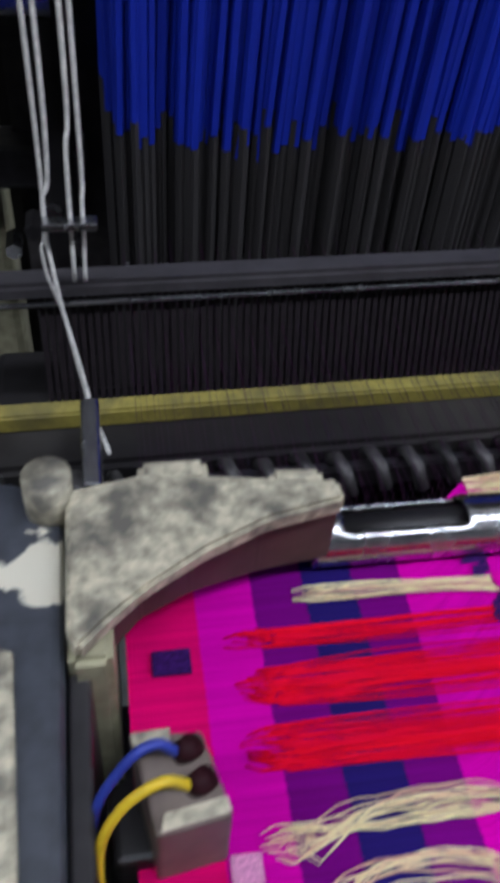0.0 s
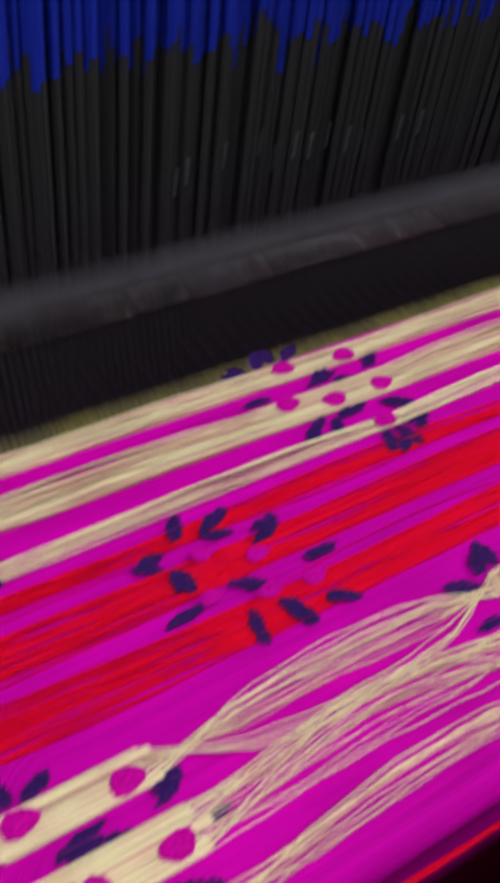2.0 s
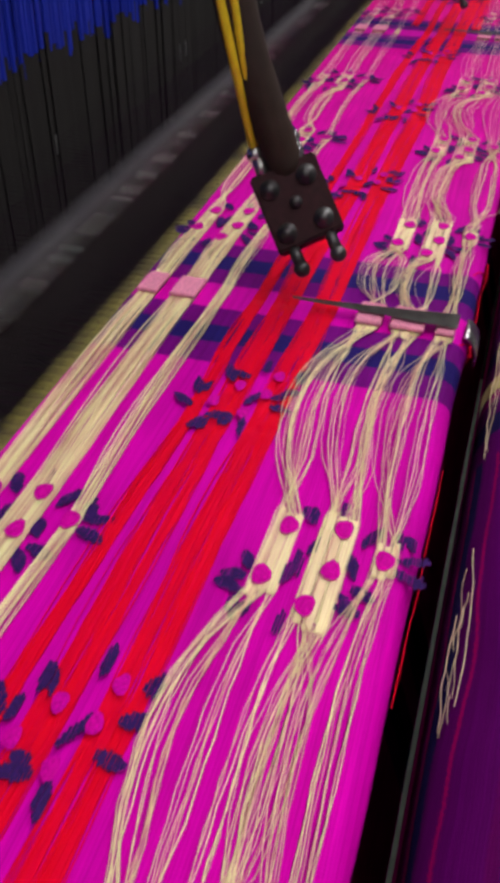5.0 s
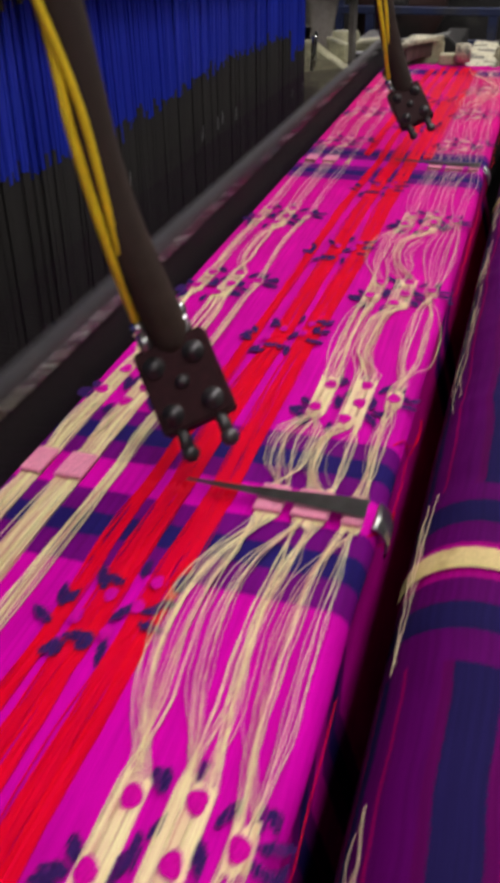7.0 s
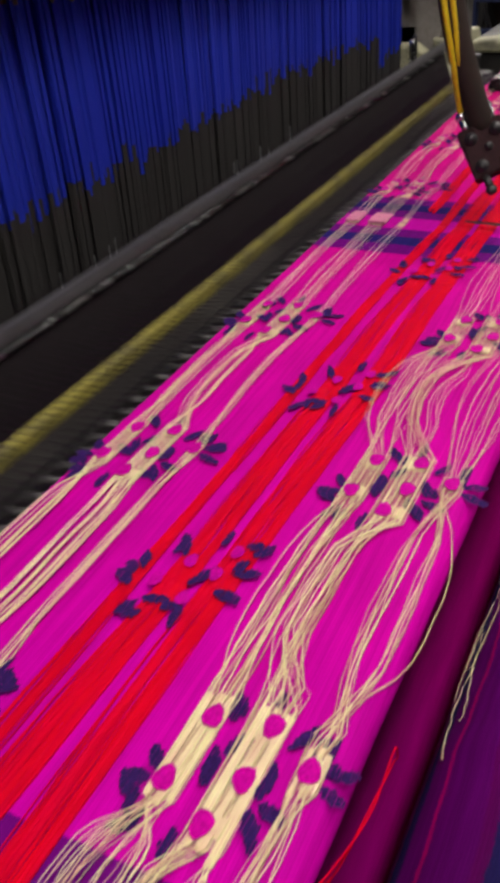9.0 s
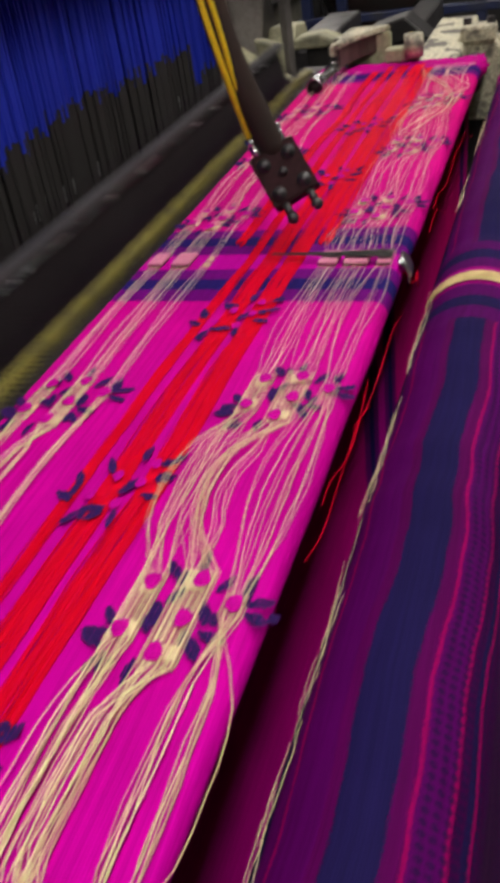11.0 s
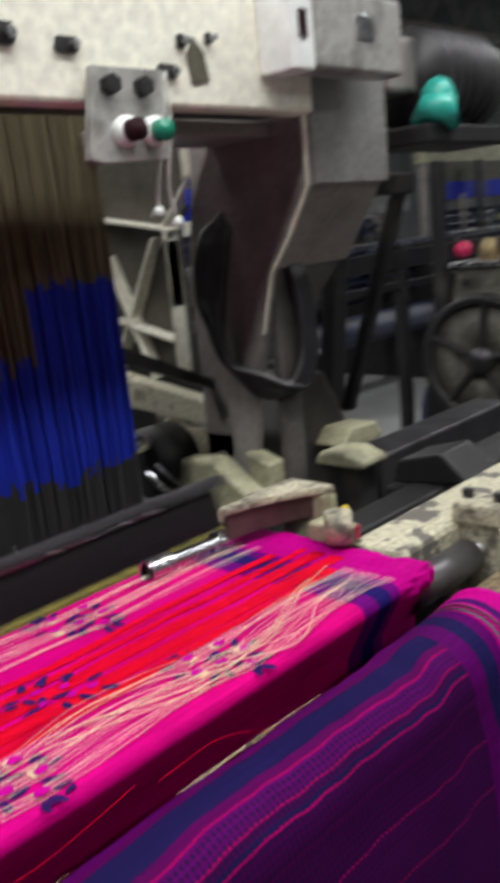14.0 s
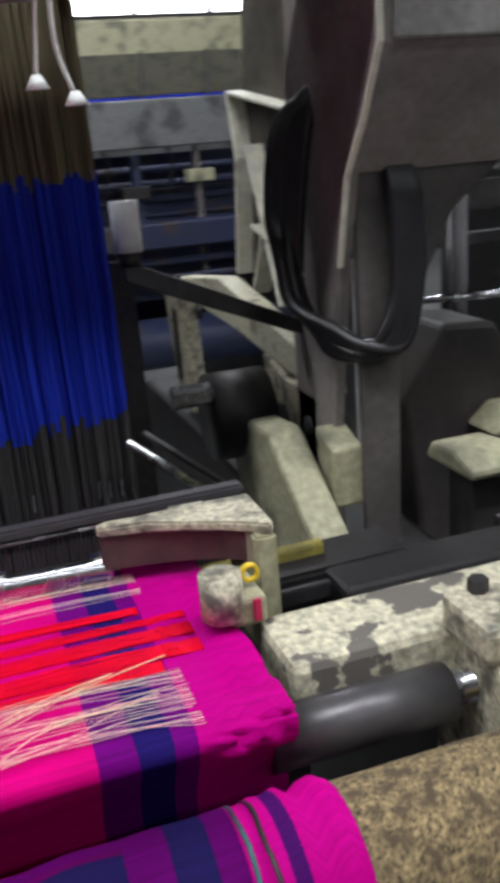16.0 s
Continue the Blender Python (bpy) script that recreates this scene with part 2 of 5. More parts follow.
BLUE_CORD = yarn("blue_sleeve", (0.008, 0.026, 0.40), (0.006, 0.018, 0.30), 0.7)
OLIVE_CORD = yarn("olive_cord", (0.115, 0.097, 0.056), (0.090, 0.076, 0.044), 0.8)
DARK_WIRE = yarn("heddle_wire", (0.042, 0.039, 0.039), (0.036, 0.033, 0.033), 0.8, spec=0.1)
EYE = surface("heddle_eye", (0.35, 0.35, 0.36), 0.35, 0.8)
WARP = yarn("dark_warp", (0.035, 0.006, 0.03), (0.016, 0.010, 0.03), 0.6)
SANDPAPER = surface("sand_roller", (0.36, 0.26, 0.13), 0.9, second=(0.10, 0.07, 0.04), patch=120, edge=(0.42, 0.66), grain=420, vary=0.9, bump=1.0)
WHITE = surface("white_plastic", (0.80, 0.80, 0.78), 0.35, vary=0.1, grain=60)
WHITE_CORD = surface("white_cord", (0.70, 0.68, 0.64), 0.7, grain=400)
TEAL = surface("teal_plastic", (0.02, 0.36, 0.29), 0.4, vary=0.1)
DULL_TEAL = surface("faded_teal_tape", (0.02, 0.11, 0.11), 0.8, second=(0.03, 0.01, 0.04), patch=45, edge=(0.45, 0.6))
GREEN = surface("green_button", (0.01, 0.22, 0.13), 0.3, vary=0.1)
RUBBER = surface("black_rubber", (0.016, 0.015, 0.017), 0.33, grain=60, vary=0.3)
CONCRETE = surface("concrete", (0.24, 0.238, 0.235), 0.7, second=(0.15, 0.15, 0.15), patch=1.3, edge=(0.4, 0.7), grain=40)
PLASTER = surface("limewashed_wall", (0.40, 0.41, 0.41), 0.9, second=(0.17, 0.17, 0.17), patch=0.9, edge=(0.45, 0.7), grain=12)
SHEET = surface("roof_sheet", (0.16, 0.165, 0.17), 0.7, second=(0.08, 0.08, 0.08), patch=0.8, edge=(0.45, 0.7), grain=10)
BLUE_IRON = surface("dark_blue_iron", (0.016, 0.022, 0.06), 0.5, second=(0.04, 0.03, 0.03), patch=9, edge=(0.5, 0.7))
TUBE = surface("lit_tube", (0.9, 0.9, 0.9), 0.4, emit=((0.93, 0.97, 1.0), 14.0), bump=0)
RED_PLASTIC = surface("red_plastic", (0.5, 0.01, 0.08), 0.4, vary=0.1)


# ---- building helpers ----
def part(name, bm, material, parent=None, label="", smooth=False):
    """Links a bmesh as one mesh object under a thing or a part."""
    me = bpy.data.meshes.new(name)
    bm.normal_update()
    bm.to_mesh(me)
    bm.free()
    if smooth:
        for p in me.polygons:
            p.use_smooth = True
    me.materials.append(material)
    ob = new(name, me)
    if parent is not None:
        ob.parent = parent
    if label:
        ob["label"] = label
    return ob


def thing(name, label, category, group="", kind=""):
    ob = new(name)
    ob.empty_display_size = 0.05
    return tagged(ob, label, category, group, kind)


def box(lo, hi, bevel=0.002, seg=2, bm=None):
    bm = bm or bmesh.new()
    r = bmesh.ops.create_cube(bm, size=1)
    for v in r["verts"]:
        v.co = Vector([lo[i] + (v.co[i] + 0.5) * (hi[i] - lo[i]) for i in range(3)])
    if bevel:
        es = list({e for v in r["verts"] for e in v.link_edges})
        bmesh.ops.bevel(bm, geom=es, offset=bevel, segments=seg, affect="EDGES", profile=0.5)
    return bm


def prism(pts, axis, a, b, bevel=0.002, bm=None):
    """A flat outline (two coordinates) drawn out along an axis from a to b."""
    bm = bm or bmesh.new()

    def put(p, d):
        return {"x": (d, p[0], p[1]), "y": (p[0], d, p[1]), "z": (p[0], p[1], d)}[axis]
    lo = [bm.verts.new(put(p, a)) for p in pts]
    hi = [bm.verts.new(put(p, b)) for p in pts]
    fs = [bm.faces.new(lo), bm.faces.new(list(reversed(hi)))]
    k = len(pts)
    for i in range(k):
        fs.append(bm.faces.new((lo[i], hi[i], hi[(i + 1) % k], lo[(i + 1) % k])))
    bmesh.ops.recalc_face_normals(bm, faces=fs)
    if bevel:
        bmesh.ops.bevel(bm, geom=list({e for f in fs for e in f.edges}), offset=bevel, segments=2, affect="EDGES", profile=0.5)
    return bm


def rod(p, q, r, sides=16, r2=None, bm=None, caps=True):
    bm = bm or bmesh.new()
    p, q = Vector(p), Vector(q)
    m = Matrix.Translation((p + q) / 2) @ (q - p).to_track_quat("Z", "Y").to_matrix().to_4x4()
    bmesh.ops.create_cone(bm, cap_ends=caps, segments=sides, radius1=r, radius2=r if r2 is None else r2, depth=(q - p).length, matrix=m)
    return bm


def ball(c, r, squash=1.0, bm=None, sub=2):
    bm = bm or bmesh.new()
    bmesh.ops.create_icosphere(bm, subdivisions=sub, radius=r, matrix=Matrix.Translation(c) @ Matrix.Diagonal((1, 1, squash, 1)))
    return bm


def tube_data(path, r, sides, verts, faces, taper=None):
    """A tube along a path, added to plain lists."""
    base, k = len(verts), len(path)
    for i, p in enumerate(path):
        a, b = path[max(0, i - 1)], path[min(k - 1, i + 1)]
        d = (Vector(b) - Vector(a)).normalized()
        s = d.cross(Vector((0, 0, 1)))
        s = s.normalized() if s.length > 1e-4 else Vector((1, 0, 0))
        u = s.cross(d)
        rr = r if taper is None else r * taper(i / (k - 1))
        for j in range(sides):
            g = 2 * math.pi * j / sides
            verts.append(Vector(p) + (s * math.cos(g) + u * math.sin(g)) * rr)
    for i in range(k - 1):
        for j in range(sides):
            faces.append((base + i * sides + j, base + i * sides + (j + 1) % sides, base + (i + 1) * sides + (j + 1) % sides, base + (i + 1) * sides + j))
    faces.append(tuple(base + j for j in reversed(range(sides))))
    faces.append(tuple(base + (k - 1) * sides + j for j in range(sides)))


def mesh_part(name, verts, faces, material, parent=None, label="", smooth=True):
    me = bpy.data.meshes.new(name)
    me.from_pydata([tuple(v) for v in verts], [], faces)
    me.update()
    if smooth:
        me.polygons.foreach_set("use_smooth", [True] * len(me.polygons))
    me.materials.append(material)
    ob = new(name, me)
    if parent is not None:
        ob.parent = parent
    if label:
        ob["label"] = label
    return ob


def bend(points, n=24):
    """A smooth path through the points (Catmull-Rom)."""
    pts = [Vector(p) for p in points]
    pts = [pts[0] * 2 - pts[1]] + pts + [pts[-1] * 2 - pts[-2]]
    out = []
    for i in range(1, len(pts) - 2):
        a, b, c, d = pts[i - 1:i + 3]
        for k in range(n):
            t = k / n
            out.append(0.5 * ((2 * b) + (c - a) * t + (2 * a - 5 * b + 4 * c - d) * t * t + (3 * b - a - 3 * c + d) * t ** 3))
    out.append(pts[-2])
    return out


def cable(name, points, r, material, parent, label="", sides=10, n=10):
    v, f = [], []
    tube_data(bend(points, n), r, sides, v, f)
    return mesh_part(name, v, f, material, parent, label)


def ring(c, axis, r_out, r_in, width, sides=40):
    """A flat ring round an axis, its middle at c."""
    bm = bmesh.new()
    spin = {"x": Matrix.Rotation(radians(90), 4, "Y"), "y": Matrix.Rotation(radians(90), 4, "X"), "z": Matrix.Identity(4)}[axis]
    m = Matrix.Translation(c) @ spin
    loops = []
    for r, z in ((r_out, -width / 2), (r_out, width / 2), (r_in, width / 2), (r_in, -width / 2)):
        loops.append([bm.verts.new(m @ Vector((r * math.cos(2 * math.pi * i / sides), r * math.sin(2 * math.pi * i / sides), z))) for i in range(sides)])
    for a in range(4):
        p, q = loops[a], loops[(a + 1) % 4]
        for i in range(sides):
            bm.faces.new((p[i], p[(i + 1) % sides], q[(i + 1) % sides], q[i]))
    bmesh.ops.recalc_face_normals(bm, faces=bm.faces)
    return bm


# ---- the shed ----
def hall():
    part("floor", box((-4, -4, -0.1), (16, 9, 0.0), 0), CONCRETE).update_tag()
    tagged(bpy.data.objects["floor"], "worn grey concrete shop floor", "floor", kind="structure")
    for name, lo, hi in (("wall_north", (-4, 9, 0), (16, 9.2, 3.6)), ("wall_south", (-4, -4.2, 0), (16, -4, 3.6)),
                         ("wall_east", (16, -4, 0), (16.2, 2.2, 3.6)), ("wall_east", (16, 3.5, 0), (16.2, 9, 3.6)), ("wall_east", (16, 2.2, 0), (16.2, 3.5, 1.1)), ("wall_east", (16, 2.2, 2.75), (16.2, 3.5, 3.6)), ("wall_west", (-4.2, -4, 0), (-4, 9, 3.6))):
        tagged(part(name, box(lo, hi, 0), PLASTER), "limewashed shed wall, grey with dirt", "wall", kind="structure")
    bm = bmesh.new()
    for i in range(100):
        x = -4 + i * 0.2
        prism([(x, 3.6), (x + 0.06, 3.66), (x + 0.14, 3.66), (x + 0.2, 3.6), (x + 0.2, 3.68), (x, 3.68)], "y", -4, 9, 0, bm)
    tagged(part("ceiling", bm, SHEET), "dark corrugated roof sheeting", "ceiling", kind="structure")
    win = thing("window_1", "bright window with a dark transom at the end of the shed", "window", kind="structure")
    for lo, hi in (((16.02, 2.2, 1.1), (16.1, 2.28, 2.75)), ((16.02, 3.42, 1.1), (16.1, 3.5, 2.75)), ((16.02, 2.28, 1.66), (16.1, 3.42, 2.2)), ((16.02, 2.28, 1.1), (16.1, 3.42, 1.18))):
        part("frame", box(lo, hi, 0.01), GREY_PAINT, win)
    tagged(part("backdrop", box((16.5, 1.0, 0.5), (16.55, 5.0, 3.4), 0), surface("daylight", (0.8, 0.85, 0.9), 0.9, emit=((0.9, 0.95, 1.0), 6.0), bump=0)), "plain bright daylight outside the window", "backdrop", kind="structure")
    win = thing("window_3", "tall bright window with a lit strip above, in the end wall", "window", kind="structure")
    part("pane", box((15.965, 4.90, 1.45), (15.985, 5.28, 2.74), 0), bpy.data.materials["daylight"], win, "bright glowing pane")
    # glowing strip on the wall that stands in for far tube lights
    part("pane", box((15.965, 4.30, 2.86), (15.985, 6.60, 3.14), 0), bpy.data.materials["daylight"], win, "bright glowing pane")
    for lo, hi in (((15.94, 4.82, 1.40), (15.998, 4.90, 2.80)), ((15.94, 5.28, 1.40), (15.998, 5.36, 2.80)), ((15.94, 4.22, 2.80), (15.998, 6.68, 2.86))):
        part("frame", box(lo, hi, 0.005), GREY_PAINT, win)
    win = thing("window_2", "bright window high in the long wall", "window", kind="structure")
    part("pane", box((3.3, 8.97, 1.9), (5.6, 8.995, 3.2), 0), bpy.data.materials["daylight"], win, "bright glowing pane")
    for x in (3.28, 4.0, 4.75, 5.58):
        part("frame", box((x, 8.92, 1.88), (x + 0.06, 8.968, 3.22), 0.005), GREY_PAINT, win)
    part("frame", box((3.28, 8.915, 2.42), (5.64, 8.9665, 2.52), 0.005), GREY_PAINT, win)
    for x, y in ((7.2, 2.15), (9.6, 3.1), (12.6, 4.6), (6.9, 5.3)):
        col = thing("column", "pale painted steel roof column", "column", group="roof columns", kind="structure")
        part("shaft", box((x - 0.06, y - 0.06, 0.0), (x + 0.06, y + 0.06, 3.6), 0.006), CLEAN_CREAM, col)
        part("base_plate", box((x - 0.13, y - 0.13, 0.0), (x + 0.13, y + 0.13, 0.02), 0.003), DARK_STEEL, col)
    for y in (1.2, 3.0, 4.8, 6.6):
        truss = thing("roof_truss", "grey steel lattice roof truss", "truss", group="roof trusses", kind="structure")
        part("chord", box((2.5, y - 0.03, 3.02), (15.98, y + 0.03, 3.08), 0.004), GREY_PAINT, truss)
        part("chord", box((2.5, y - 0.03, 3.50), (15.98, y + 0.03, 3.56), 0.004), GREY_PAINT, truss)
        for k in range(18):
            xa = 2.6 + k * 0.74
            part("lattice_bar", rod((xa, y, 3.06), (xa + 0.37, y, 3.52), 0.014, 6), GREY_PAINT, truss)
            part("lattice_bar", rod((xa + 0.37, y, 3.52), (xa + 0.74, y, 3.06), 0.014, 6), GREY_PAINT, truss)
    first = None
    for lx, ly, lz, turn, watts in LAMPS:
        if first is None:
            first = thing("batten_lamp", "white fluorescent batten hanging under the roof", "lamp", group="batten lamps")
            part("housing", box((-0.62, -0.05, 0.0), (0.62, 0.05, 0.05), 0.006), WHITE, first)
            part("tube", rod((-0.58, 0, -0.025), (0.58, 0, -0.025), 0.014), TUBE, first, "lit white tube", True)
            for s in (-0.4, 0.4):
                part("hanger", rod((s, 0, 0.05), (s, 0, 1.02), 0.003, 6), DARK_STEEL, first)
            first.matrix_world = pose(lx, ly, lz, 0, 0, turn)
        else:
            copy_thing(first, pose(lx, ly, lz, 0, 0, turn))


hall()

# ---- the cloth ----
BREAST = (0.0850, 0.9410, 0.0090)  # the edge the web turns over: y, z, radius
SAND = (0.024, 0.899, 0.038)
PITCH, PANEL, FIRST = 0.170, 0.635, 0.170
PETALS = ((0.028, 0.130), (0.056, 0.127), (0.018, 0.111), (0.037, 0.106), (0.060, 0.106), (0.048, 0.088))
MOTIFS = [FIRST + k * PANEL + j * PITCH for k in range(3) for j in range(3)]


def sheet(name, xs, profile, material, parent, label, v0=0.0):
    """Cloth drawn along a profile (x -> list of (y, z)), with u, v in metres."""
    verts, faces, uvs = [], [], []
    rows = len(profile(xs[0]))
    for x in xs:
        s = -v0
        pr = profile(x)
        for i, (y, z) in enumerate(pr):
            if i:
                s += math.hypot(y - pr[i - 1][0], z - pr[i - 1][1])
            verts.append((x, y, z))
            uvs.append((x, s))
    for i in range(len(xs) - 1):
        for j in range(rows - 1):
            faces.append((i * rows + j, i * rows + j + 1, (i + 1) * rows + j + 1, (i + 1) * rows + j))
    ob = mesh_part(name, verts, faces, material, parent, label)
    layer = ob.data.uv_layers.new(name="UVMap")
    for lp in ob.data.loops:
        layer.data[lp.index].uv = uvs[lp.vertex_index]
    return ob


def lie(x, y):
    """The height of the cloth under a thread at x, y."""
    by, bz, br = BREAST
    if y < by:
        return bz + math.sqrt(max(0.0, br * br - (by - y) ** 2))
    t = (fell(x) - y) / (fell(x) - by)
    ripple = 0.0008 * noise.noise((x * 9, 0, 3)) + 0.0006 * noise.noise((x * 30, 1, 0))
    return CLOTH_Z + ripple * 4 * t * (1 - t) + 0.0007 * noise.noise((x * 22, y * 30, 5)) * t


def web_profile(x):
    """From the fell over the breast roller and down into the nip."""
    out = []
    f = fell(x)
    ripple = 0.0008 * noise.noise((x * 9, 0, 3)) + 0.0006 * noise.noise((x * 30, 1, 0))
    by, bz, br = BREAST
    for i in range(25):
        t = i / 24
        y = f + (by - f) * t
        out.append((y, CLOTH_Z + ripple * 4 * t * (1 - t) + 0.0007 * noise.noise((x * 22, y * 30, 5)) * t))
    gather = min(1, max(0, (x - 1.990) / 0.02))
    out = [(y, z + gather * min(1, i / 12) * 0.006 * noise.noise((x * 110, y * 60, 9))) for i, (y, z) in enumerate(out)]
    br2 = br + 0.0012 * noise.noise((x * 14, 4, 1)) + gather * (0.003 + 0.010 * noise.noise((x * 95, 4, 1)))
    for i in range(1, 13):
        a = radians(90 + i * 110 / 12)
        r = br2 + gather * 0.008 * noise.noise((x * 130, i * 0.7, 6))
        out.append((by + r * math.cos(a), bz + r * math.sin(a)))
    out += [(by - 0.003, bz - 0.014), (by + 0.011, bz - 0.040), (by + 0.016, bz - 0.20), (0.0665, 0.62)]
    return out


def hang_profile(x):
    """Up out of the nip, over the sand roller and down to the cloth beam."""
    sy, sz, sr = SAND
    out = [(sy + sr + 0.001, 0.62), (sy + sr + 0.001, 0.86)]
    gather = min(1, max(0, (x - 1.98) / 0.03))
    w = 0.0022 * noise.noise((x * 12, 8, 1)) + 0.0012 * noise.noise((x * 45, 2, 1)) + gather * (0.001 + 0.005 * noise.noise((x * 110, 2, 1)))
    for i in range(17):
        a = radians(0 + i * 185 / 16)
        r = sr + 0.0012 + (w if 30 < i * 185 / 16 < 150 else 0)
        out.append((sy + r * math.cos(a), sz + r * math.sin(a)))
    for i in range(1, 13):
        t = i / 12
        out.append((sy - sr - 0.006 - 0.045 * t + 0.006 * t * noise.noise((x * 7, t * 3, 2)), sz - 0.42 * t))
    return out


def steps(a, b, d):
    k = max(2, int(round((b - a) / d)))
    return [a + (b - a) * i / k for i in range(k + 1)]


cloth = thing("woven_cloth", "magenta cloth with navy flowers and loose float threads, on the loom", "cloth")
sheet("web", steps(LEFT, RIGHT, 0.006), web_profile, CLOTH, cloth, "magenta web with purple and navy edge stripes")
slits = [LEFT, SEAMS[1], SEAMS[2], RIGHT]
for i in range(3):
    a = slits[i] + (0.0 if i == 0 else 0.004)
    b = slits[i + 1] - (0.0 if i == 2 else 0.004)
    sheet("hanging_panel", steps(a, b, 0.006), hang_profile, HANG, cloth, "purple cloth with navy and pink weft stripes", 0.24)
for s in SEAMS[1:3]:
    cream = [(y, z) for y, z in hang_profile(s)[3:16]]
    verts, faces = [], []
    for i, (y, z) in enumerate(cream):
        d = Vector((0, y - SAND[0], z - SAND[1])).normalized() * 0.0012
        for k in range(5):
            verts.append((s - 0.0075 + 0.00375 * k, y + d.y, z + d.z))
    for i in range(len(cream) - 1):
        for k in range(4):
            faces.append((i * 5 + k, i * 5 + k + 1, i * 5 + k + 6, i * 5 + k + 5))
    mesh_part("seam_band", verts, faces, surface("cream_web", (0.64, 0.48, 0.22), 0.8, second=(0.44, 0.31, 0.13), patch=60, grain=900), cloth, "cream leno band between two panels")


for s in (SEAMS[1], SEAMS[2], 1.992):
    tape = hang_profile(s)[5 if s > 1.9 else 14:27]
    # teal tape, and beside it a black strip drawn for the dark open slit
    for shift, mt, nm in ((0.0, DULL_TEAL, "teal selvedge tape"), (0.0075, BLACK_IRON, "black strip for the dark of the slit")):
        verts, faces = [], []
        for i, (y, z) in enumerate(tape):
            for k in (-1, 1):
                verts.append((s + shift + k * 0.0010 + 0.0015 * noise.noise((s, i * 0.4, shift * 90)), y - 0.0022, z + 0.0012))
        for i in range(len(tape) - 1):
            faces.append((2 * i, 2 * i + 1, 2 * i + 3, 2 * i + 2))
        ob = mesh_part("selvedge_tape", verts, faces, mt, cloth, nm)
        ob.modifiers.new("thick", "SOLIDIFY").thickness = 0.0008


def ellipse(c, rx, ry, turn, z, dome, verts, faces, k=10):
    base = len(verts)
    ca, sa = math.cos(turn), math.sin(turn)
    for ring_r, h in ((1.0, 0.0), (0.6, dome)):
        for i in range(k):
            g = 2 * math.pi * i / k
            wob = 1 + 0.10 * math.sin(3 * g + c[0] * 900)
            px, py = rx * ring_r * wob * math.cos(g), ry * ring_r * wob * math.sin(g)
            verts.append((c[0] + px * ca - py * sa, c[1] + px * sa + py * ca, z + h))
    for i in range(k):
        faces.append((base + i, base + (i + 1) % k, base + k + (i + 1) % k, base + k + i))
    faces.append(tuple(base + k + i for i in range(k)))


def leaf(c, length, width, turn, z, verts, faces):
    """A pointed leaf woven of short weft threads with ragged ends."""
    ca, sa = math.cos(turn), math.sin(turn)
    pts = []
    for t, w in ((0, 0.3), (0.3, 0.9), (0.55, 1.0), (0.8, 0.7), (1.0, 0.1), (0.8, -0.7), (0.55, -1.0), (0.3, -0.9), (0, -0.3)):
        px, py = length * t, width * w / 2
        pts.append((c[0] + px * ca - py * sa, c[1] + px * sa + py * ca))
    y, top = min(p[1] for p in pts), max(p[1] for p in pts)
    while y < top:
        cuts = []
        for (xa, ya), (xb, yb) in zip(pts, pts[1:] + pts[:1]):
            if (ya - y) * (yb - y) < 0:
                cuts.append(xa + (xb - xa) * (y - ya) / (yb - ya))
        if len(cuts) >= 2:
            x0, x1 = min(cuts) - random.uniform(0, 0.0014), max(cuts) + random.uniform(0, 0.0014)
            base = len(verts)
            verts += [(x0, y - 0.00055, z), (x1, y - 0.00055, z), (x1, y + 0.0003, z + 0.0002), (x0, y + 0.0003, z + 0.0002)]
            faces.append((base, base + 1, base + 2, base + 3))
        y += random.uniform(0.0008, 0.0012)


def motif(x0, dx, dy, petals, leaves, where):
    v, f = [], []
    extra = [(px + random.uniform(-0.005, 0.005), py + random.uniform(-0.005, 0.005), turn + random.uniform(-50, 50), ln * 0.7) for px, py, turn, ln in leaves[::2]]
    for px, py, turn, ln in list(leaves) + extra:
        leaf((x0 + dx + px - 0.004 * math.cos(radians(turn)), dy + py - 0.004 * math.sin(radians(turn))), ln * random.uniform(0.75, 1.0), random.uniform(0.0036, 0.0052), radians(turn), lie(x0 + dx + px, dy + py) + (0.0011 if where == 1.0 else 0.0019) + random.uniform(0, 0.0005), v, f)
    spray = mesh_part("leaf_spray", v, f, NAVY_YARN, cloth, "navy woven leaves", False)
    for px, py in petals:
        v, f = [], []
        ellipse((x0 + dx + px, dy + py), (0.0054 if where == 1.0 else 0.0044), (0.0038 if where == 1.0 else 0.0028), 0.1, lie(x0 + dx + px, dy + py) + (0.0026 if where == 1.0 else 0.0024), 0.0003, v, f)
        mesh_part("petal", v, f, PETAL_YARN, spray, "", True)


FRONT_LEAVES = ((0.020, 0.138, 60, 0.012), (0.026, 0.139, 95, 0.012), (0.012, 0.132, 150, 0.014), (0.010, 0.118, 180, 0.013), (0.036, 0.118, 15, 0.018),
                (0.034, 0.137, 35, 0.012), (0.064, 0.120, 40, 0.013), (0.068, 0.108, 5, 0.014), (0.024, 0.098, 215, 0.015), (0.030, 0.094, 250, 0.014),
                (0.040, 0.098, 20, 0.014), (0.058, 0.096, 330, 0.015), (0.052, 0.080, 285, 0.014), (0.044, 0.080, 250, 0.014), (0.058, 0.085, 350, 0.013), (0.048, 0.115, 330, 0.012))
MID_PETALS = ((-0.002, 0.012), (0.014, 0.004), (0.010, -0.010), (0.026, -0.012), (-0.008, -0.004))
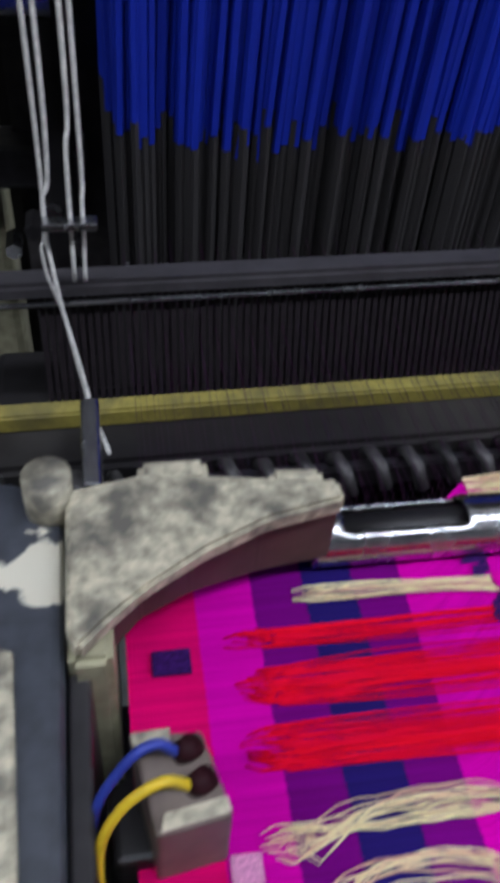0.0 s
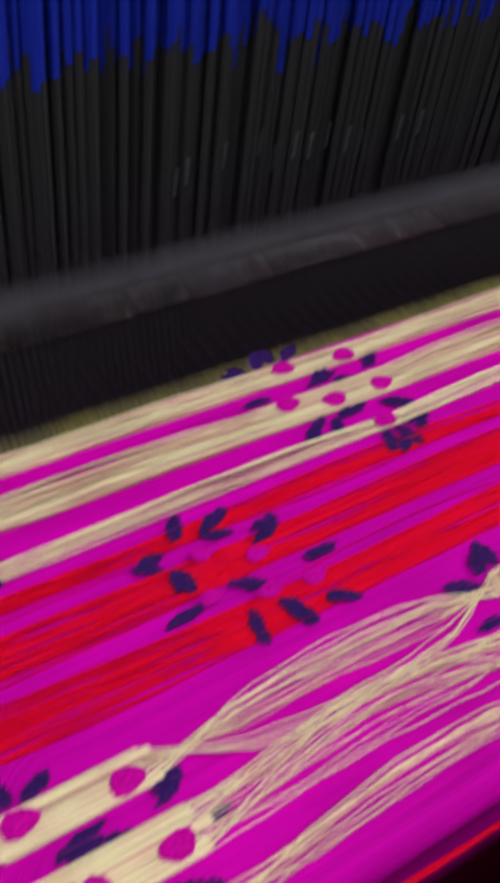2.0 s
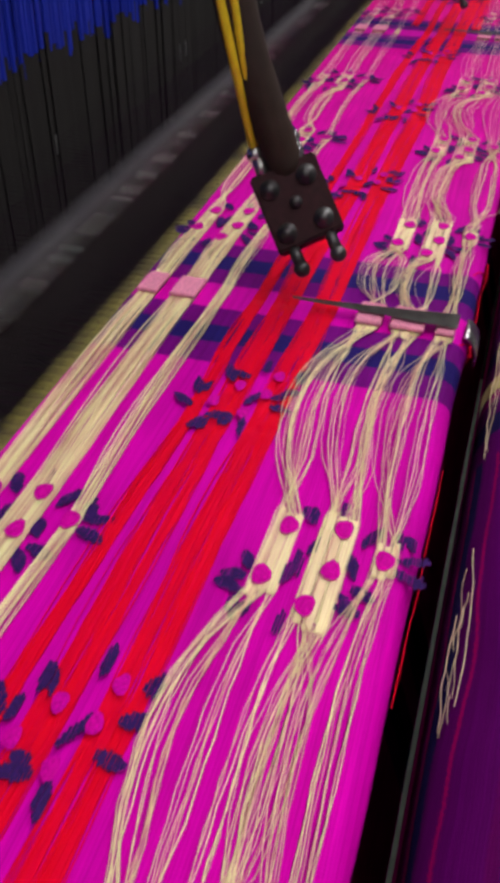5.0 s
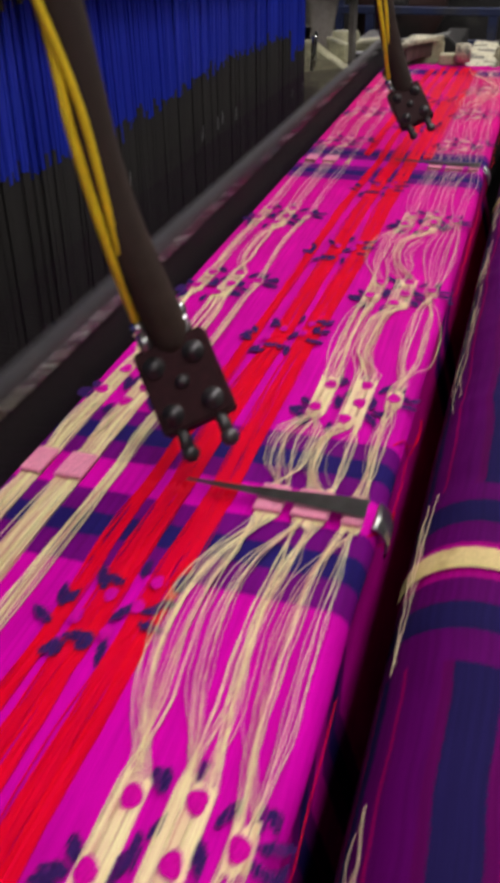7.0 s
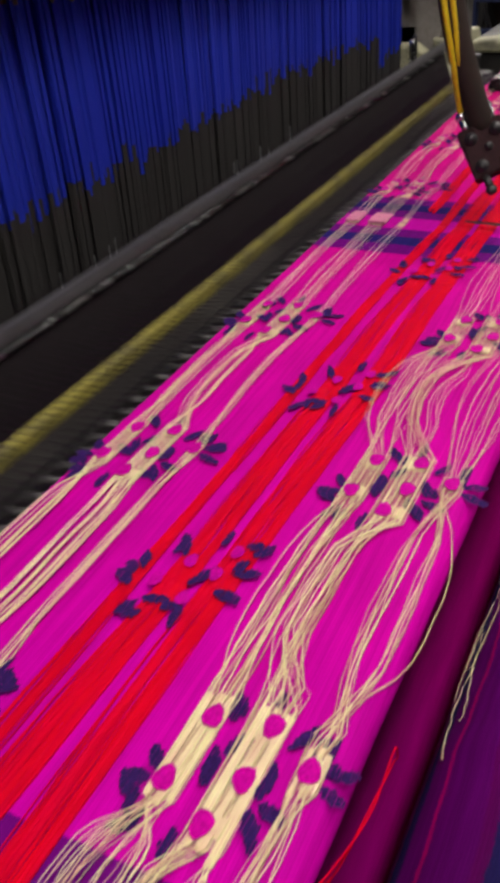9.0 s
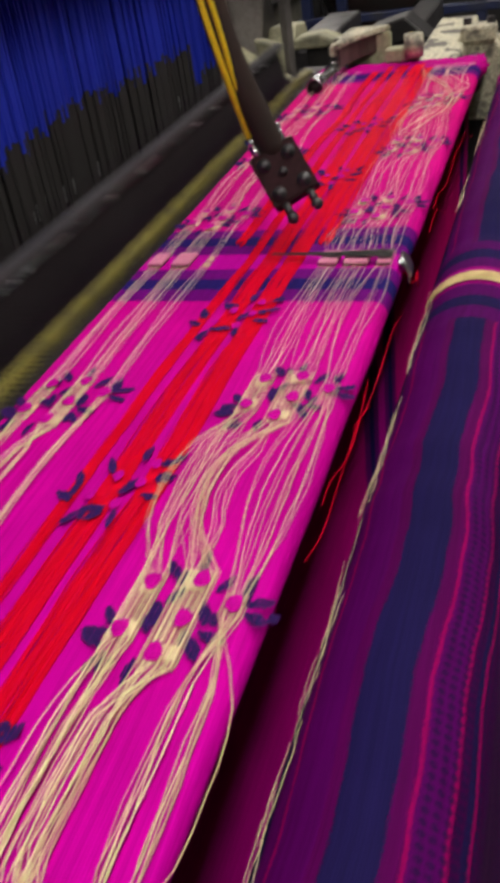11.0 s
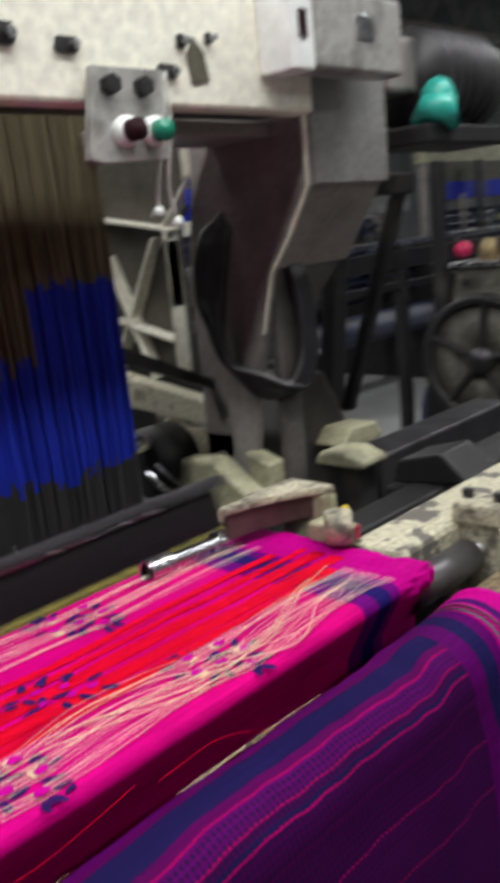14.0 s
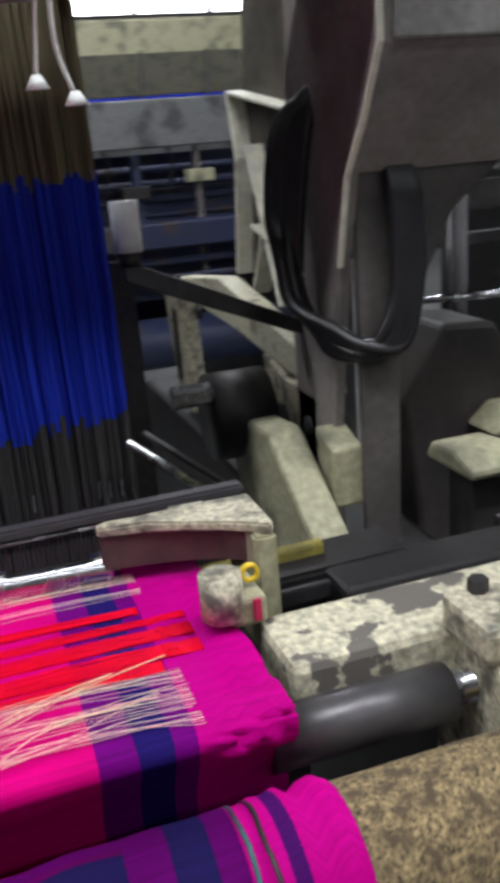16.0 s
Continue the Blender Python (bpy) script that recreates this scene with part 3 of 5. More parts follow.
MID_LEAVES = ((-0.020, 0.014, 150, 0.013), (-0.006, 0.024, 60, 0.014), (0.006, 0.022, 25, 0.016), (-0.016, -0.006, 190, 0.014), (0.020, 0.010, 30, 0.016),
              (0.000, -0.018, 260, 0.013), (0.014, -0.020, 290, 0.013), (0.032, -0.004, 0, 0.013), (-0.012, 0.004, 100, 0.014), (0.004, -0.004, 330, 0.016), (0.030, -0.022, 320, 0.012))
for x0 in MOTIFS:
    motif(x0, 0, 0, PETALS, FRONT_LEAVES, 1.0)
    motif(x0, -0.014, 0.119 + TILT * (x0 - 0.3) * 0.7, PETALS if x0 > 0.2 else PETALS[-1:], FRONT_LEAVES if x0 > 0.2 else FRONT_LEAVES[10:], 1.0)
    if (x0 - FIRST) % PANEL < 0.3:
        motif(x0 + 0.112, 0, 0.171, MID_PETALS, MID_LEAVES, 0.9)
for s in (SEAMS[1], SEAMS[2]):
    motif(s - 0.098, 0, 0.171, MID_PETALS, MID_LEAVES, 0.9)


def strands(name, pins, count, width, lift, sway, thick, material, label, loose=0.0, per=10, clumps=0, base=0.0013, spread=0.0003):
    """A bundle of float threads running across the cloth. pins: stretches (x0, x1, y) where it is held down.
    clumps: how many tufts the threads gather into between two pins."""
    for a, b in zip(pins[:-1], pins[1:]):
        v, f = [], []
        x0, x1, y0, y1 = a[1], b[0], a[2], b[2]
        span = x1 - x0
        tight = min(1.0, span / 0.11)
        drift = random.uniform(0.3, 1.0) * sway * (0.3 if a is pins[0] else tight ** 1.5)
        tufts = [(random.gauss(0, 1) * loose * 1.3 * tight, abs(random.gauss(0.4, 0.4)) * lift, random.uniform(-0.5, 0.5) * width * 1.3) for _ in range(max(1, clumps))]
        for i in range(count):
            lane = (i / max(1, count - 1) - 0.5) * width
            own = random.gauss(0, 1) * loose * tight * (0.42 if clumps else 1.0)
            own2 = random.gauss(0, 1) * loose * (0.18 if clumps else 0.5)
            off, h, mid = tufts[int(i * len(tufts) / count)] if clumps else (0.0, abs(random.gauss(0.4, 0.5)) * lift, lane)
            if clumps and random.random() < 0.10:
                own, h = own * 5, h * 1.6
            mid = mid + random.gauss(0, 1) * width * 0.11
            z0 = base + spread * (i % 3)
            fray = random.uniform(0, 0.014) if a is pins[0] else 0.0
            y = y0 + lane * (0.7 if fray else 1.0) + fray * 0.15
            path = [(a[0] + fray, y, lie(a[0] + fray, y) + z0)]
            for k in range(per + 1):
                t = k / per
                arch = math.sin(math.pi * t)
                g = min(1.0, arch * 1.5) if clumps else 0.0
                y = y0 + (y1 - y0) * t + lane * (1 - g) + mid * g + drift * math.sin(math.pi * t ** 1.2) + (off + own) * arch + own2 * math.sin(2 * math.pi * t) + loose * 0.10 * math.sin(k * 2.1 + i * 1.7)
                x = x0 + fray * (1 - t) + span * t
                path.append((x, y, lie(x, y) + z0 + 0.0002 + h * arch))
            path.append((b[1], y1 + lane, lie(b[1], y1 + lane) + z0))
            tube_data(path, thick * random.uniform(0.6, 1.3) * (1.5 if clumps and a is pins[0] else 1.0), 3, v, f)
        mesh_part(name, v, f, material, cloth, label)


def band(pins, width, z, material, label):
    """A flat woven-in ribbon of threads under the loose ones."""
    ends = [(x, y) for x0, x1, y in pins for x in (x0, x1)]
    pts = [ends[0]]
    for (xa, ya), (xb, yb) in zip(ends[:-1], ends[1:]):
        k = max(1, int((xb - xa) / 0.008))
        pts += [(xa + (xb - xa) * i / k, ya + (yb - ya) * i / k) for i in range(1, k + 1)]
    v, f = [], []
    for x, y in pts:
        half = width / 2 * (1 + 0.25 * noise.noise((x * 40, y * 300, 2)))
        for s in (-1, 1):
            v.append((x, y + s * half, lie(x, y + s * half) + z))
        for s in (1, -1):
            v.append((x, y + s * half * 0.98, lie(x, y + s * half) + z - 0.0012))
    for i in range(len(pts) - 1):
        for k in range(4):
            f.append((4 * i + k, 4 * i + (k + 1) % 4, 4 * i + 4 + (k + 1) % 4, 4 * i + 4 + k))
    mesh_part("float_band", v, f, material, cloth, label, False)


def pinned(offsets, y, dx=0.0, tilt=0.0, start=0.108):
    pins = [(start, start + 0.004, y)]
    for x0 in MOTIFS:
        if x0 + dx + offsets[0] < start + 0.02:
            continue
        pins.append((x0 + dx + offsets[0] - 0.006, x0 + dx + offsets[1] + 0.006, y + tilt * (x0 - 0.3)))
    for s in SEAMS[1:3]:
        pins.append((s - 0.012, s + 0.012, y + tilt * (s - 0.3)))
    pins.append((1.992, 1.996, y + tilt * 1.7))
    return sorted(pins)


FRONT_ROWS = (((0.028, 0.056), 0.1285, 0.011), ((0.018, 0.060), 0.1080, 0.014), ((0.048, 0.048), 0.0880, 0.009))
for offs, y, w in FRONT_ROWS:
    pins = pinned(offs, y)
    cut = [i for i, p in enumerate(pins) if p[0] < SEAMS[1] < p[1]][0]
    strands("float_thread", pins[:cut + 2], int(w * 2200), w, 0.004, 0.010, 0.00018, CREAM_YARN, "loose cream float threads", 0.0032, 14, 4)
    for p in pins[1:cut + 2]:
        for k in range(3):
            g = random.uniform(0.16, 0.27) * w
            band([(p[0] - random.uniform(0, 0.005), p[1] + random.uniform(0, 0.005), p[2] + (k - 1) * w * 0.33 + random.uniform(-0.0005, 0.0005))], g, 0.0019, CREAM_YARN, "cream threads woven in")
    last = [i for i, p in enumerate(pins) if p[0] < SEAMS[2] < p[1]][0]
    strands("float_thread", pins[cut + 1:last], int(w * 1500), w * 1.1, 0.004, 0.005, 0.00017, CREAM_YARN, "loose cream float threads", 0.0034, 12, 4)
    strands("float_thread", pins[last - 1:], int(w * 800), w * 1.1, 0.003, 0.006, 0.00017, PALE_YARN, "loose pale float threads", 0.0026, 12, 0)
    for p in pins[cut + 1:]:
        if p[1] - p[0] > 0.02:
            band([(p[0] + 0.004, p[0] + 0.011, p[2])], w * 0.7, 0.0019, CREAM_YARN, "cream threads woven in")
            band([(p[1] - 0.012, p[1] - 0.005, p[2])], w * 0.6, 0.0019, CREAM_YARN, "cream threads woven in")
BACK_ROWS = (((0.028, 0.056), 0.2475, 0.010), ((0.018, 0.060), 0.2265, 0.013), ((0.048, 0.048), 0.2065, 0.006))
for offs, y, w in BACK_ROWS:
    pins = pinned(offs, y, -0.014, TILT * 0.7, 0.204 if y > 0.22 else 0.13)
    cut = [i for i, p in enumerate(pins) if p[0] < SEAMS[1] < p[1]][0]
    strands("float_thread", pins[:cut + 2], int(w * 2800), w, 0.0012, 0.002, 0.00024, CREAM_YARN, "taut cream float threads", 0.001)
    if y > 0.22:
        for k in (-0.34, 0.02, 0.36):
            band([(p[0], p[1], p[2] + k * w) for p in pins[:cut + 2]], w * random.uniform(0.15, 0.24), 0.0012, CREAM_YARN, "flat band of cream threads")
    last = [i for i, p in enumerate(pins) if p[0] < SEAMS[2] < p[1]][0]
    strands("float_thread", pins[cut + 1:last], int(w * 1300), w * 0.9, 0.002, 0.003, 0.00018, CREAM_YARN, "taut cream float threads", 0.0012, 10, 3)
    strands("float_thread", pins[last - 1:], int(w * 800), w * 0.9, 0.002, 0.004, 0.00016, PALE_YARN, "taut pale float threads", 0.0014, 10, 0)
    for p in pins[cut + 1:]:
        if p[1] - p[0] > 0.02:
            band([(p[0] + 0.003, p[0] + 0.009, p[2])], w * 0.6, 0.0019, CREAM_YARN, "cream threads woven in")
            band([(p[1] - 0.010, p[1] - 0.004, p[2])], w * 0.5, 0.0019, CREAM_YARN, "cream threads woven in")
for y, w, n0 in ((0.1920, 0.006, 11), (0.1755, 0.0115, 20), (0.1560, 0.0125, 22)):
    pins = [(0.106, 0.110, y)] + [(s - 0.006 + g, s + 0.006 + g, y + random.uniform(-0.002, 0.002)) for s in SEAMS[:3] for g in (0.18, 0.36, 0.52, 0.635)] + [(1.99, 1.994, y)]
    strands("float_thread", sorted(pins), int(n0 * 1.7), w * 1.1, 0.0002, 0.0015, 0.00030, RED_YARN, "crimson float threads", 0.0011, 10, 0, 0.0006, 0.0001)
    for k in ((-0.31, 0.27) if w > 0.01 else (0.0,)):
        band([(p[0], p[1], p[2] + k * w) for p in sorted(pins)[1:]], w * (0.36 if w > 0.01 else 0.7), 0.0007, RED_YARN, "flat band of crimson threads")
for y, w, n0 in ((0.2080, 0.008, 9), (0.1410, 0.010, 9)):
    pins = [(1.40, 1.404, y), (1.56, 1.57, y + 0.002), (1.76, 1.77, y - 0.002), (1.985, 1.989, y)]
    strands("float_thread", pins, n0 * 2, w, 0.0002, 0.003, 0.0004, RED_YARN, "crimson float threads", 0.0014, 10, 0, 0.0009, 0.0001)
# slack red threads that have slipped over the front edge
for n0, x0, x1, drop in ((9, 0.17, 0.40, 0.016), (3, 0.722, 0.790, 0.012), (2, 0.80, 0.90, 0.02), (2, 1.36, 1.43, 0.014)):
    for i in range(n0):
        v, f = [], []
        o, p, q = random.uniform(-0.003, 0.003), random.uniform(-0.04, 0.04) * (x1 - x0), random.uniform(-0.004, 0.004)
        tube_data(bend([(x0 + p, 0.084, 0.949), (x0 + p + (x1 - x0) * 0.15, 0.0765, 0.944 + o), (x0 + (x1 - x0) * 0.4, 0.0745 + o * 0.3, 0.935 - drop * 0.4 + q), (x0 + (x1 - x0) * 0.75, 0.0745, 0.933 - drop + o),
                        (x1 + p, 0.0755, 0.928 - drop + q), (x1 + p + 0.012, 0.0775, 0.912 - drop)], 8), 0.0004, 5, v, f)
        mesh_part("loose_hank", v, f, RED_YARN, cloth, "slack crimson thread over the front edge")
for s in SEAMS[1:3]:
    for y, w in ((0.1285, 0.014), (0.108, 0.018), (0.088, 0.010), (0.2475, 0.012), (0.2265, 0.015)):
        y += TILT * 0.7 * (s - 0.3) if y > 0.2 else 0
        part("bound_patch", box((s - 0.011, y - w / 2, CLOTH_Z + 0.002), (s + 0.011, y + w / 2, CLOTH_Z + 0.0046), 0.0008, 1), PINK_PATCH, cloth)
part("check_patch", box((0.0835, 0.182, CLOTH_Z + 0.0012), (0.0955, 0.1905, CLOTH_Z + 0.0026), 0.0003, 1), NAVY_YARN, cloth, "navy check square")
PALE_CHECK = surface("pale_pink_check", (0.62, 0.24, 0.44), 0.8, grain=900, vary=0.4)
for cx, cy in ((0.104, 0.124), (0.106, 0.112), (0.094, 0.113), (0.108, 0.100), (0.088, 0.104)):
    part("check_patch", box((cx - 0.0042, cy - 0.004, CLOTH_Z + 0.0012), (cx + 0.0042, cy + 0.004, CLOTH_Z + 0.0024), 0.0003, 1), PALE_CHECK, cloth, "pale pink check square")
# a few red ends that have slipped over the front edge, and a ragged pale fringe in the nip
for i in range(8):
    x = random.uniform(0.25, 1.85)
    ln = random.uniform(0.05, 0.20)
    v, f = [], []
    tube_data(bend([(x + ln * k / 6, 0.0752 + random.uniform(-0.0006, 0.0006), 0.934 - 0.012 * math.sin(k * 0.5 + i) ** 2 - 0.002 * k * (i % 3)) for k in range(7)], 5), 0.00022, 5, v, f)
    mesh_part("loose_end", v, f, RED_YARN, cloth, "crimson loose thread")
for i in range(60):
    x = (0.16, 0.36, 0.52, 0.70, 0.93, 1.02, 1.15, 1.30, 1.55, 1.75)[i % 10] + random.gauss(0, 0.022)
    ln = random.uniform(0.02, 0.085)
    v, f = [], []
    pts = []
    for k in range(9):
        a = radians(33 + (i * 7 % 9) + random.uniform(-0.8, 0.8) + 3 * math.sin(k * 0.35 + i))
        pts.append((x + ln * k / 8, SAND[0] + (SAND[2] + 0.0028 + random.uniform(0, 0.0012)) * math.cos(a), SAND[1] + (SAND[2] + 0.0028) * math.sin(a)))
    tube_data(bend(pts, 3), random.uniform(0.00010, 0.00020), 4, v, f)
    mesh_part("fringe", v, f, PALE_YARN if i % 3 else CREAM_YARN, cloth, "pale frayed weft end")

for i in range(9):
    xa, ya, dip = random.uniform(1.62, 1.80), random.uniform(0.105, 0.135), random.uniform(0.004, 0.022)
    xb, yb = random.uniform(1.955, 2.0), random.uniform(0.095, 0.150)
    pts = []
    for k in range(11):
        t = k / 10
        y = max(0.0772, ya + (yb - ya) * t - dip * 2.2 * math.sin(math.pi * t) ** 2 + 0.0015 * math.sin(k * 1.3 + i))
        pts.append((xa + (xb - xa) * t, y, lie(xa + (xb - xa) * t, y) + 0.0022 + 0.004 * random.random() * math.sin(math.pi * t)))
    v, f = [], []
    tube_data(bend(pts, 4), random.uniform(0.0002, 0.0004), 4, v, f)
    mesh_part("trailing_end", v, f, CREAM_YARN if i % 2 else PALE_YARN, cloth, "long pale thread trailing by the selvedge")

# ---- rollers and front beam ----
breast = thing("breast_roller", "dark steel guide roller that carries the cloth", "roller")
part("core", rod((-0.02, 0.112, 0.922), (2.03, 0.112, 0.922), 0.010, 20), ROLL_STEEL, breast, "", True)
part("barrel", rod((2.03, 0.096, 0.920), (2.135, 0.096, 0.920), 0.0165, 32), ROLL_STEEL, breast, "", True)
part("journal", rod((2.135, 0.096, 0.920), (2.20, 0.096, 0.920), 0.010, 20), STEEL, breast, "worn steel journal", True)
press = thing("press_roller", "black rubber press roller down in the nip", "roller")
part("barrel", rod((-0.02, 0.084, 0.640), (2.14, 0.084, 0.640), 0.0105, 18), surface("matt_black_rubber", (0.010, 0.008, 0.009), 0.95, spec=0.05), press, "", True)
part("bearing", box((2.14, 0.073, 0.625), (2.190, 0.095, 0.655), 0.001), DARK_STEEL, press)
sand = thing("sand_roller", "take-up roller covered in coarse brown sandpaper", "roller")
part("barrel", rod((-0.02, SAND[0], SAND[1]), (2.17, SAND[0], SAND[1]), SAND[2] - 0.001, 36), SANDPAPER, sand, "", True)
part("journal", rod((2.17, SAND[0], SAND[1]), (2.26, SAND[0], SAND[1]), 0.013, 20), DARK_STEEL, sand, "", True)
beam = thing("cloth_beam", "dark roller low down that winds up finished cloth", "roller")
part("barrel", rod((-0.02, -0.03, 0.42), (2.2, -0.03, 0.42), 0.085, 28), surface("wound_cloth", (0.10, 0.004, 0.10), 0.8, grain=600), beam, "", True)

front = thing("breast_beam", "cream front beam of the loom with chipped paint", "loom beam", kind="structure")
part("top_plate", box((2.052, 0.112, 0.90), (2.36, 0.172, 0.949), 0.006), FLAKED, front)
part("top_plate", box((-0.60, 0.135, 0.86), (2.05, 0.20, 0.905), 0.005), BLACK_IRON, front, "dark beam under the cloth")
br = thing("roller_bracket", "cream cast bracket holding the front rollers", "bracket")
part("cheek", prism([(0.0, 0.84), (0.135, 0.84), (0.132, 0.93), (0.120, 0.955), (0.085, 0.958), (0.060, 0.935), (0.0, 0.925)], "x", 2.150, 2.178, 0.004), CREAM_PAINT, br)
part("cheek", prism([(0.0, 0.84), (0.135, 0.84), (0.132, 0.93), (0.110, 0.950), (0.060, 0.935), (0.0, 0.925)], "x", 2.225, 2.250, 0.004), CREAM_PAINT, br)
part("tie", box((2.178, 0.085, 0.925), (2.225, 0.110, 0.948), 0.003), CREAM_PAINT, br)
part("cap", box((2.144, 0.070, 0.945), (2.184, 0.118, 0.968), 0.005), CREAM_PAINT, br)
for y in (0.078, 0.110):
    part("bolt", rod((2.164, y, 0.966), (2.164, y, 0.976), 0.006, 6), DARK_STEEL, br)
frame_r = thing("side_frame", "heavy cast side frame of the loom, dark and oily", "loom frame", kind="structure")
part("lower_plate", box((2.19, -0.10, 0.0), (2.30, 1.15, 0.86), 0.01), BLACK_IRON, frame_r)
part("lower_plate", box((-0.30, -0.10, 0.0), (-0.18, 1.15, 0.86), 0.01), BLACK_IRON, frame_r)


# ---- temples ----
def temple(name, out, seed, label):
    """The clamp that holds the selvedge out. out: maps (run, y, z) to the world, run going inwards from the frame."""
    t = thing(name, label, "temple")
    top = [(0.000, 0.226), (0.024, 0.230), (0.083, 0.222), (0.084, 0.213), (0.060, 0.208), (0.040, 0.199), (0.022, 0.188), (0.011, 0.178), (0.003, 0.170), (0.000, 0.176)]

    def solid(outline, z0, z1, bevel, rough=0.0):
        bm = bmesh.new()
        lo = [bm.verts.new(out(a, b, z0)) for a, b in outline]
        hi = [bm.verts.new(out(a, b, z1 + rough * noise.noise((a * 80, b * 90, seed)))) for a, b in outline]
        bm.faces.new(lo), bm.faces.new(list(reversed(hi)))
        k = len(outline)
        for i in range(k):
            bm.faces.new((lo[i], hi[i], hi[(i + 1) % k], lo[(i + 1) % k]))
        bmesh.ops.recalc_face_normals(bm, faces=bm.faces)
        if bevel:
            bmesh.ops.bevel(bm, geom=list(bm.edges), offset=bevel, segments=2, affect="EDGES")
        return bm
    part("cover", solid(top, 0.984, 0.991, 0.0015, 0.003), CREAM_PAINT, t, "cream cast cover, paint flaked")
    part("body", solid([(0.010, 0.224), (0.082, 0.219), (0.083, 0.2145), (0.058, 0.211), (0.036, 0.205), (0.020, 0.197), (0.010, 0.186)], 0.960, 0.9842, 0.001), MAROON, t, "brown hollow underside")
    part("foot", solid([(0.0, 0.170), (0.012, 0.170), (0.012, 0.23), (0.0, 0.23)], 0.90, 0.9842, 0.002), OLIVE_PAINT, t)
    part("lug", solid([(0.022, 0.228), (0.044, 0.228), (0.044, 0.238), (0.022, 0.238)], 0.972, 0.988, 0.002), CREAM_PAINT, t)
    part("lug", solid([(0.063, 0.222), (0.080, 0.221), (0.080, 0.230), (0.063, 0.231)], 0.974, 0.9885, 0.002), CREAM_PAINT, t)
    # the tube that grips the selvedge, with its slot
    c, r = 0.2245, 0.0105
    bm = bmesh.new()
    ks, seg = 30, 26
    grid = []
    for i in range(ks + 1):
        run = 0.078 + 0.076 * i / ks
        grid.append([bm.verts.new(out(run, c + r * math.cos(a), 0.9585 + r * math.sin(a))) for a in (2 * math.pi * j / seg for j in range(seg))])
    for i in range(ks):
        run = 0.078 + 0.076 * (i + 0.5) / ks
        for j in range(seg):
            a = math.degrees(2 * math.pi * (j + 0.5) / seg)
            if 0.088 < run < 0.132 and 12 < a < 122:
                continue
            bm.faces.new((grid[i][j], grid[i][(j + 1) % seg], grid[i + 1][(j + 1) % seg], grid[i + 1][j]))
    bmesh.ops.recalc_face_normals(bm, faces=bm.faces)
    bmesh.ops.solidify(bm, geom=list(bm.faces), thickness=0.0012)
    part("grip_tube", bm, STEEL, t, "bright steel tube with an open slot", True)
    v, f = [], []
    tube_data([out(0.082, c, 0.9585), out(0.150, c, 0.9585)], 0.0072, 14, v, f)
    mesh_part("inner_roller", v, f, BLACK_IRON, t, "black roller inside the tube")
    return t


temple("temple_clamp", lambda a, y, z: (0.061 + a, y, z), 1, "cream cast temple with a steel tube gripping the selvedge")
temple("temple_clamp", lambda a, y, z: (2.080 - a * 1.24, y + 0.037 - 0.3 * (0.09 - a) * 0.2, z), 7, "cream cast temple, flaked, its steel tube over the cloth edge")
knob = thing("selvedge_cutter", "small cream cutter head beside the temple", "cutter")
part("head", rod((2.031, 0.165, 0.958), (2.031, 0.165, 0.985), 0.0125, 20), CREAM_PAINT, knob, "", True)
part("arm", box((2.035, 0.160, 0.950), (2.057, 0.205, 0.968), 0.003), OLIVE_PAINT, knob)
part("ring", ring((2.051, 0.172, 0.978), "y", 0.006, 0.0035, 0.003, 20), YELLOW, knob, "yellow washer", True)
part("pad", box((2.0475, 0.157, 0.954), (2.0525, 0.1595, 0.968), 0.001), RED_PLASTIC, knob, "pink plastic pad")

# ---- selvedge stop box on the other edge, with its two wires ----
sb = thing("selvedge_stop_box", "brown metal box with a blue and a yellow wire", "sensor box")
part("case", prism([(0.076, 0.150), (0.094, 0.149), (0.0995, 0.127), (0.081, 0.124)], "z", 0.952, 0.9825, 0.0012), surface("brown_steel", (0.17, 0.132, 0.112), 0.5, 0.1, second=(0.30, 0.27, 0.22), patch=60, edge=(0.62, 0.75)), sb)
part("lid_lip", prism([(0.076, 0.1495), (0.086, 0.1500), (0.086, 0.146), (0.077, 0.146)], "z", 0.9825, 0.9840, 0.0005), CREAM_PAINT, sb, "cream lip")
part("lid_lip", prism([(0.083, 0.129), (0.0985, 0.1315), (0.099, 0.1275), (0.082, 0.1245)], "z", 0.9825, 0.9838, 0.0005), CREAM_PAINT, sb, "cream lip")
cable("wire", [(0.088, 0.143, 0.9835), (0.082, 0.143, 0.990), (0.074, 0.140, 0.986), (0.066, 0.135, 0.970), (0.064, 0.128, 0.94)], 0.0014, BLUE_WIRE, sb, "blue wire")
cable("wire", [(0.0905, 0.1345, 0.9835), (0.083, 0.134, 0.989), (0.073, 0.131, 0.983), (0.067, 0.127, 0.968), (0.066, 0.12, 0.94)], 0.0014, YELLOW, sb, "yellow wire")
for x, y in ((0.0885, 0.1435), (0.091, 0.135)):
    part("plug", rod((x, y, 0.982), (x + 0.003, y, 0.9865), 0.0032, 12), BLACK_PLASTIC, sb, "", True)
part("stem", box((0.070, 0.128, 0.88), (0.082, 0.146, 0.956), 0.002), BLACK_IRON, sb)

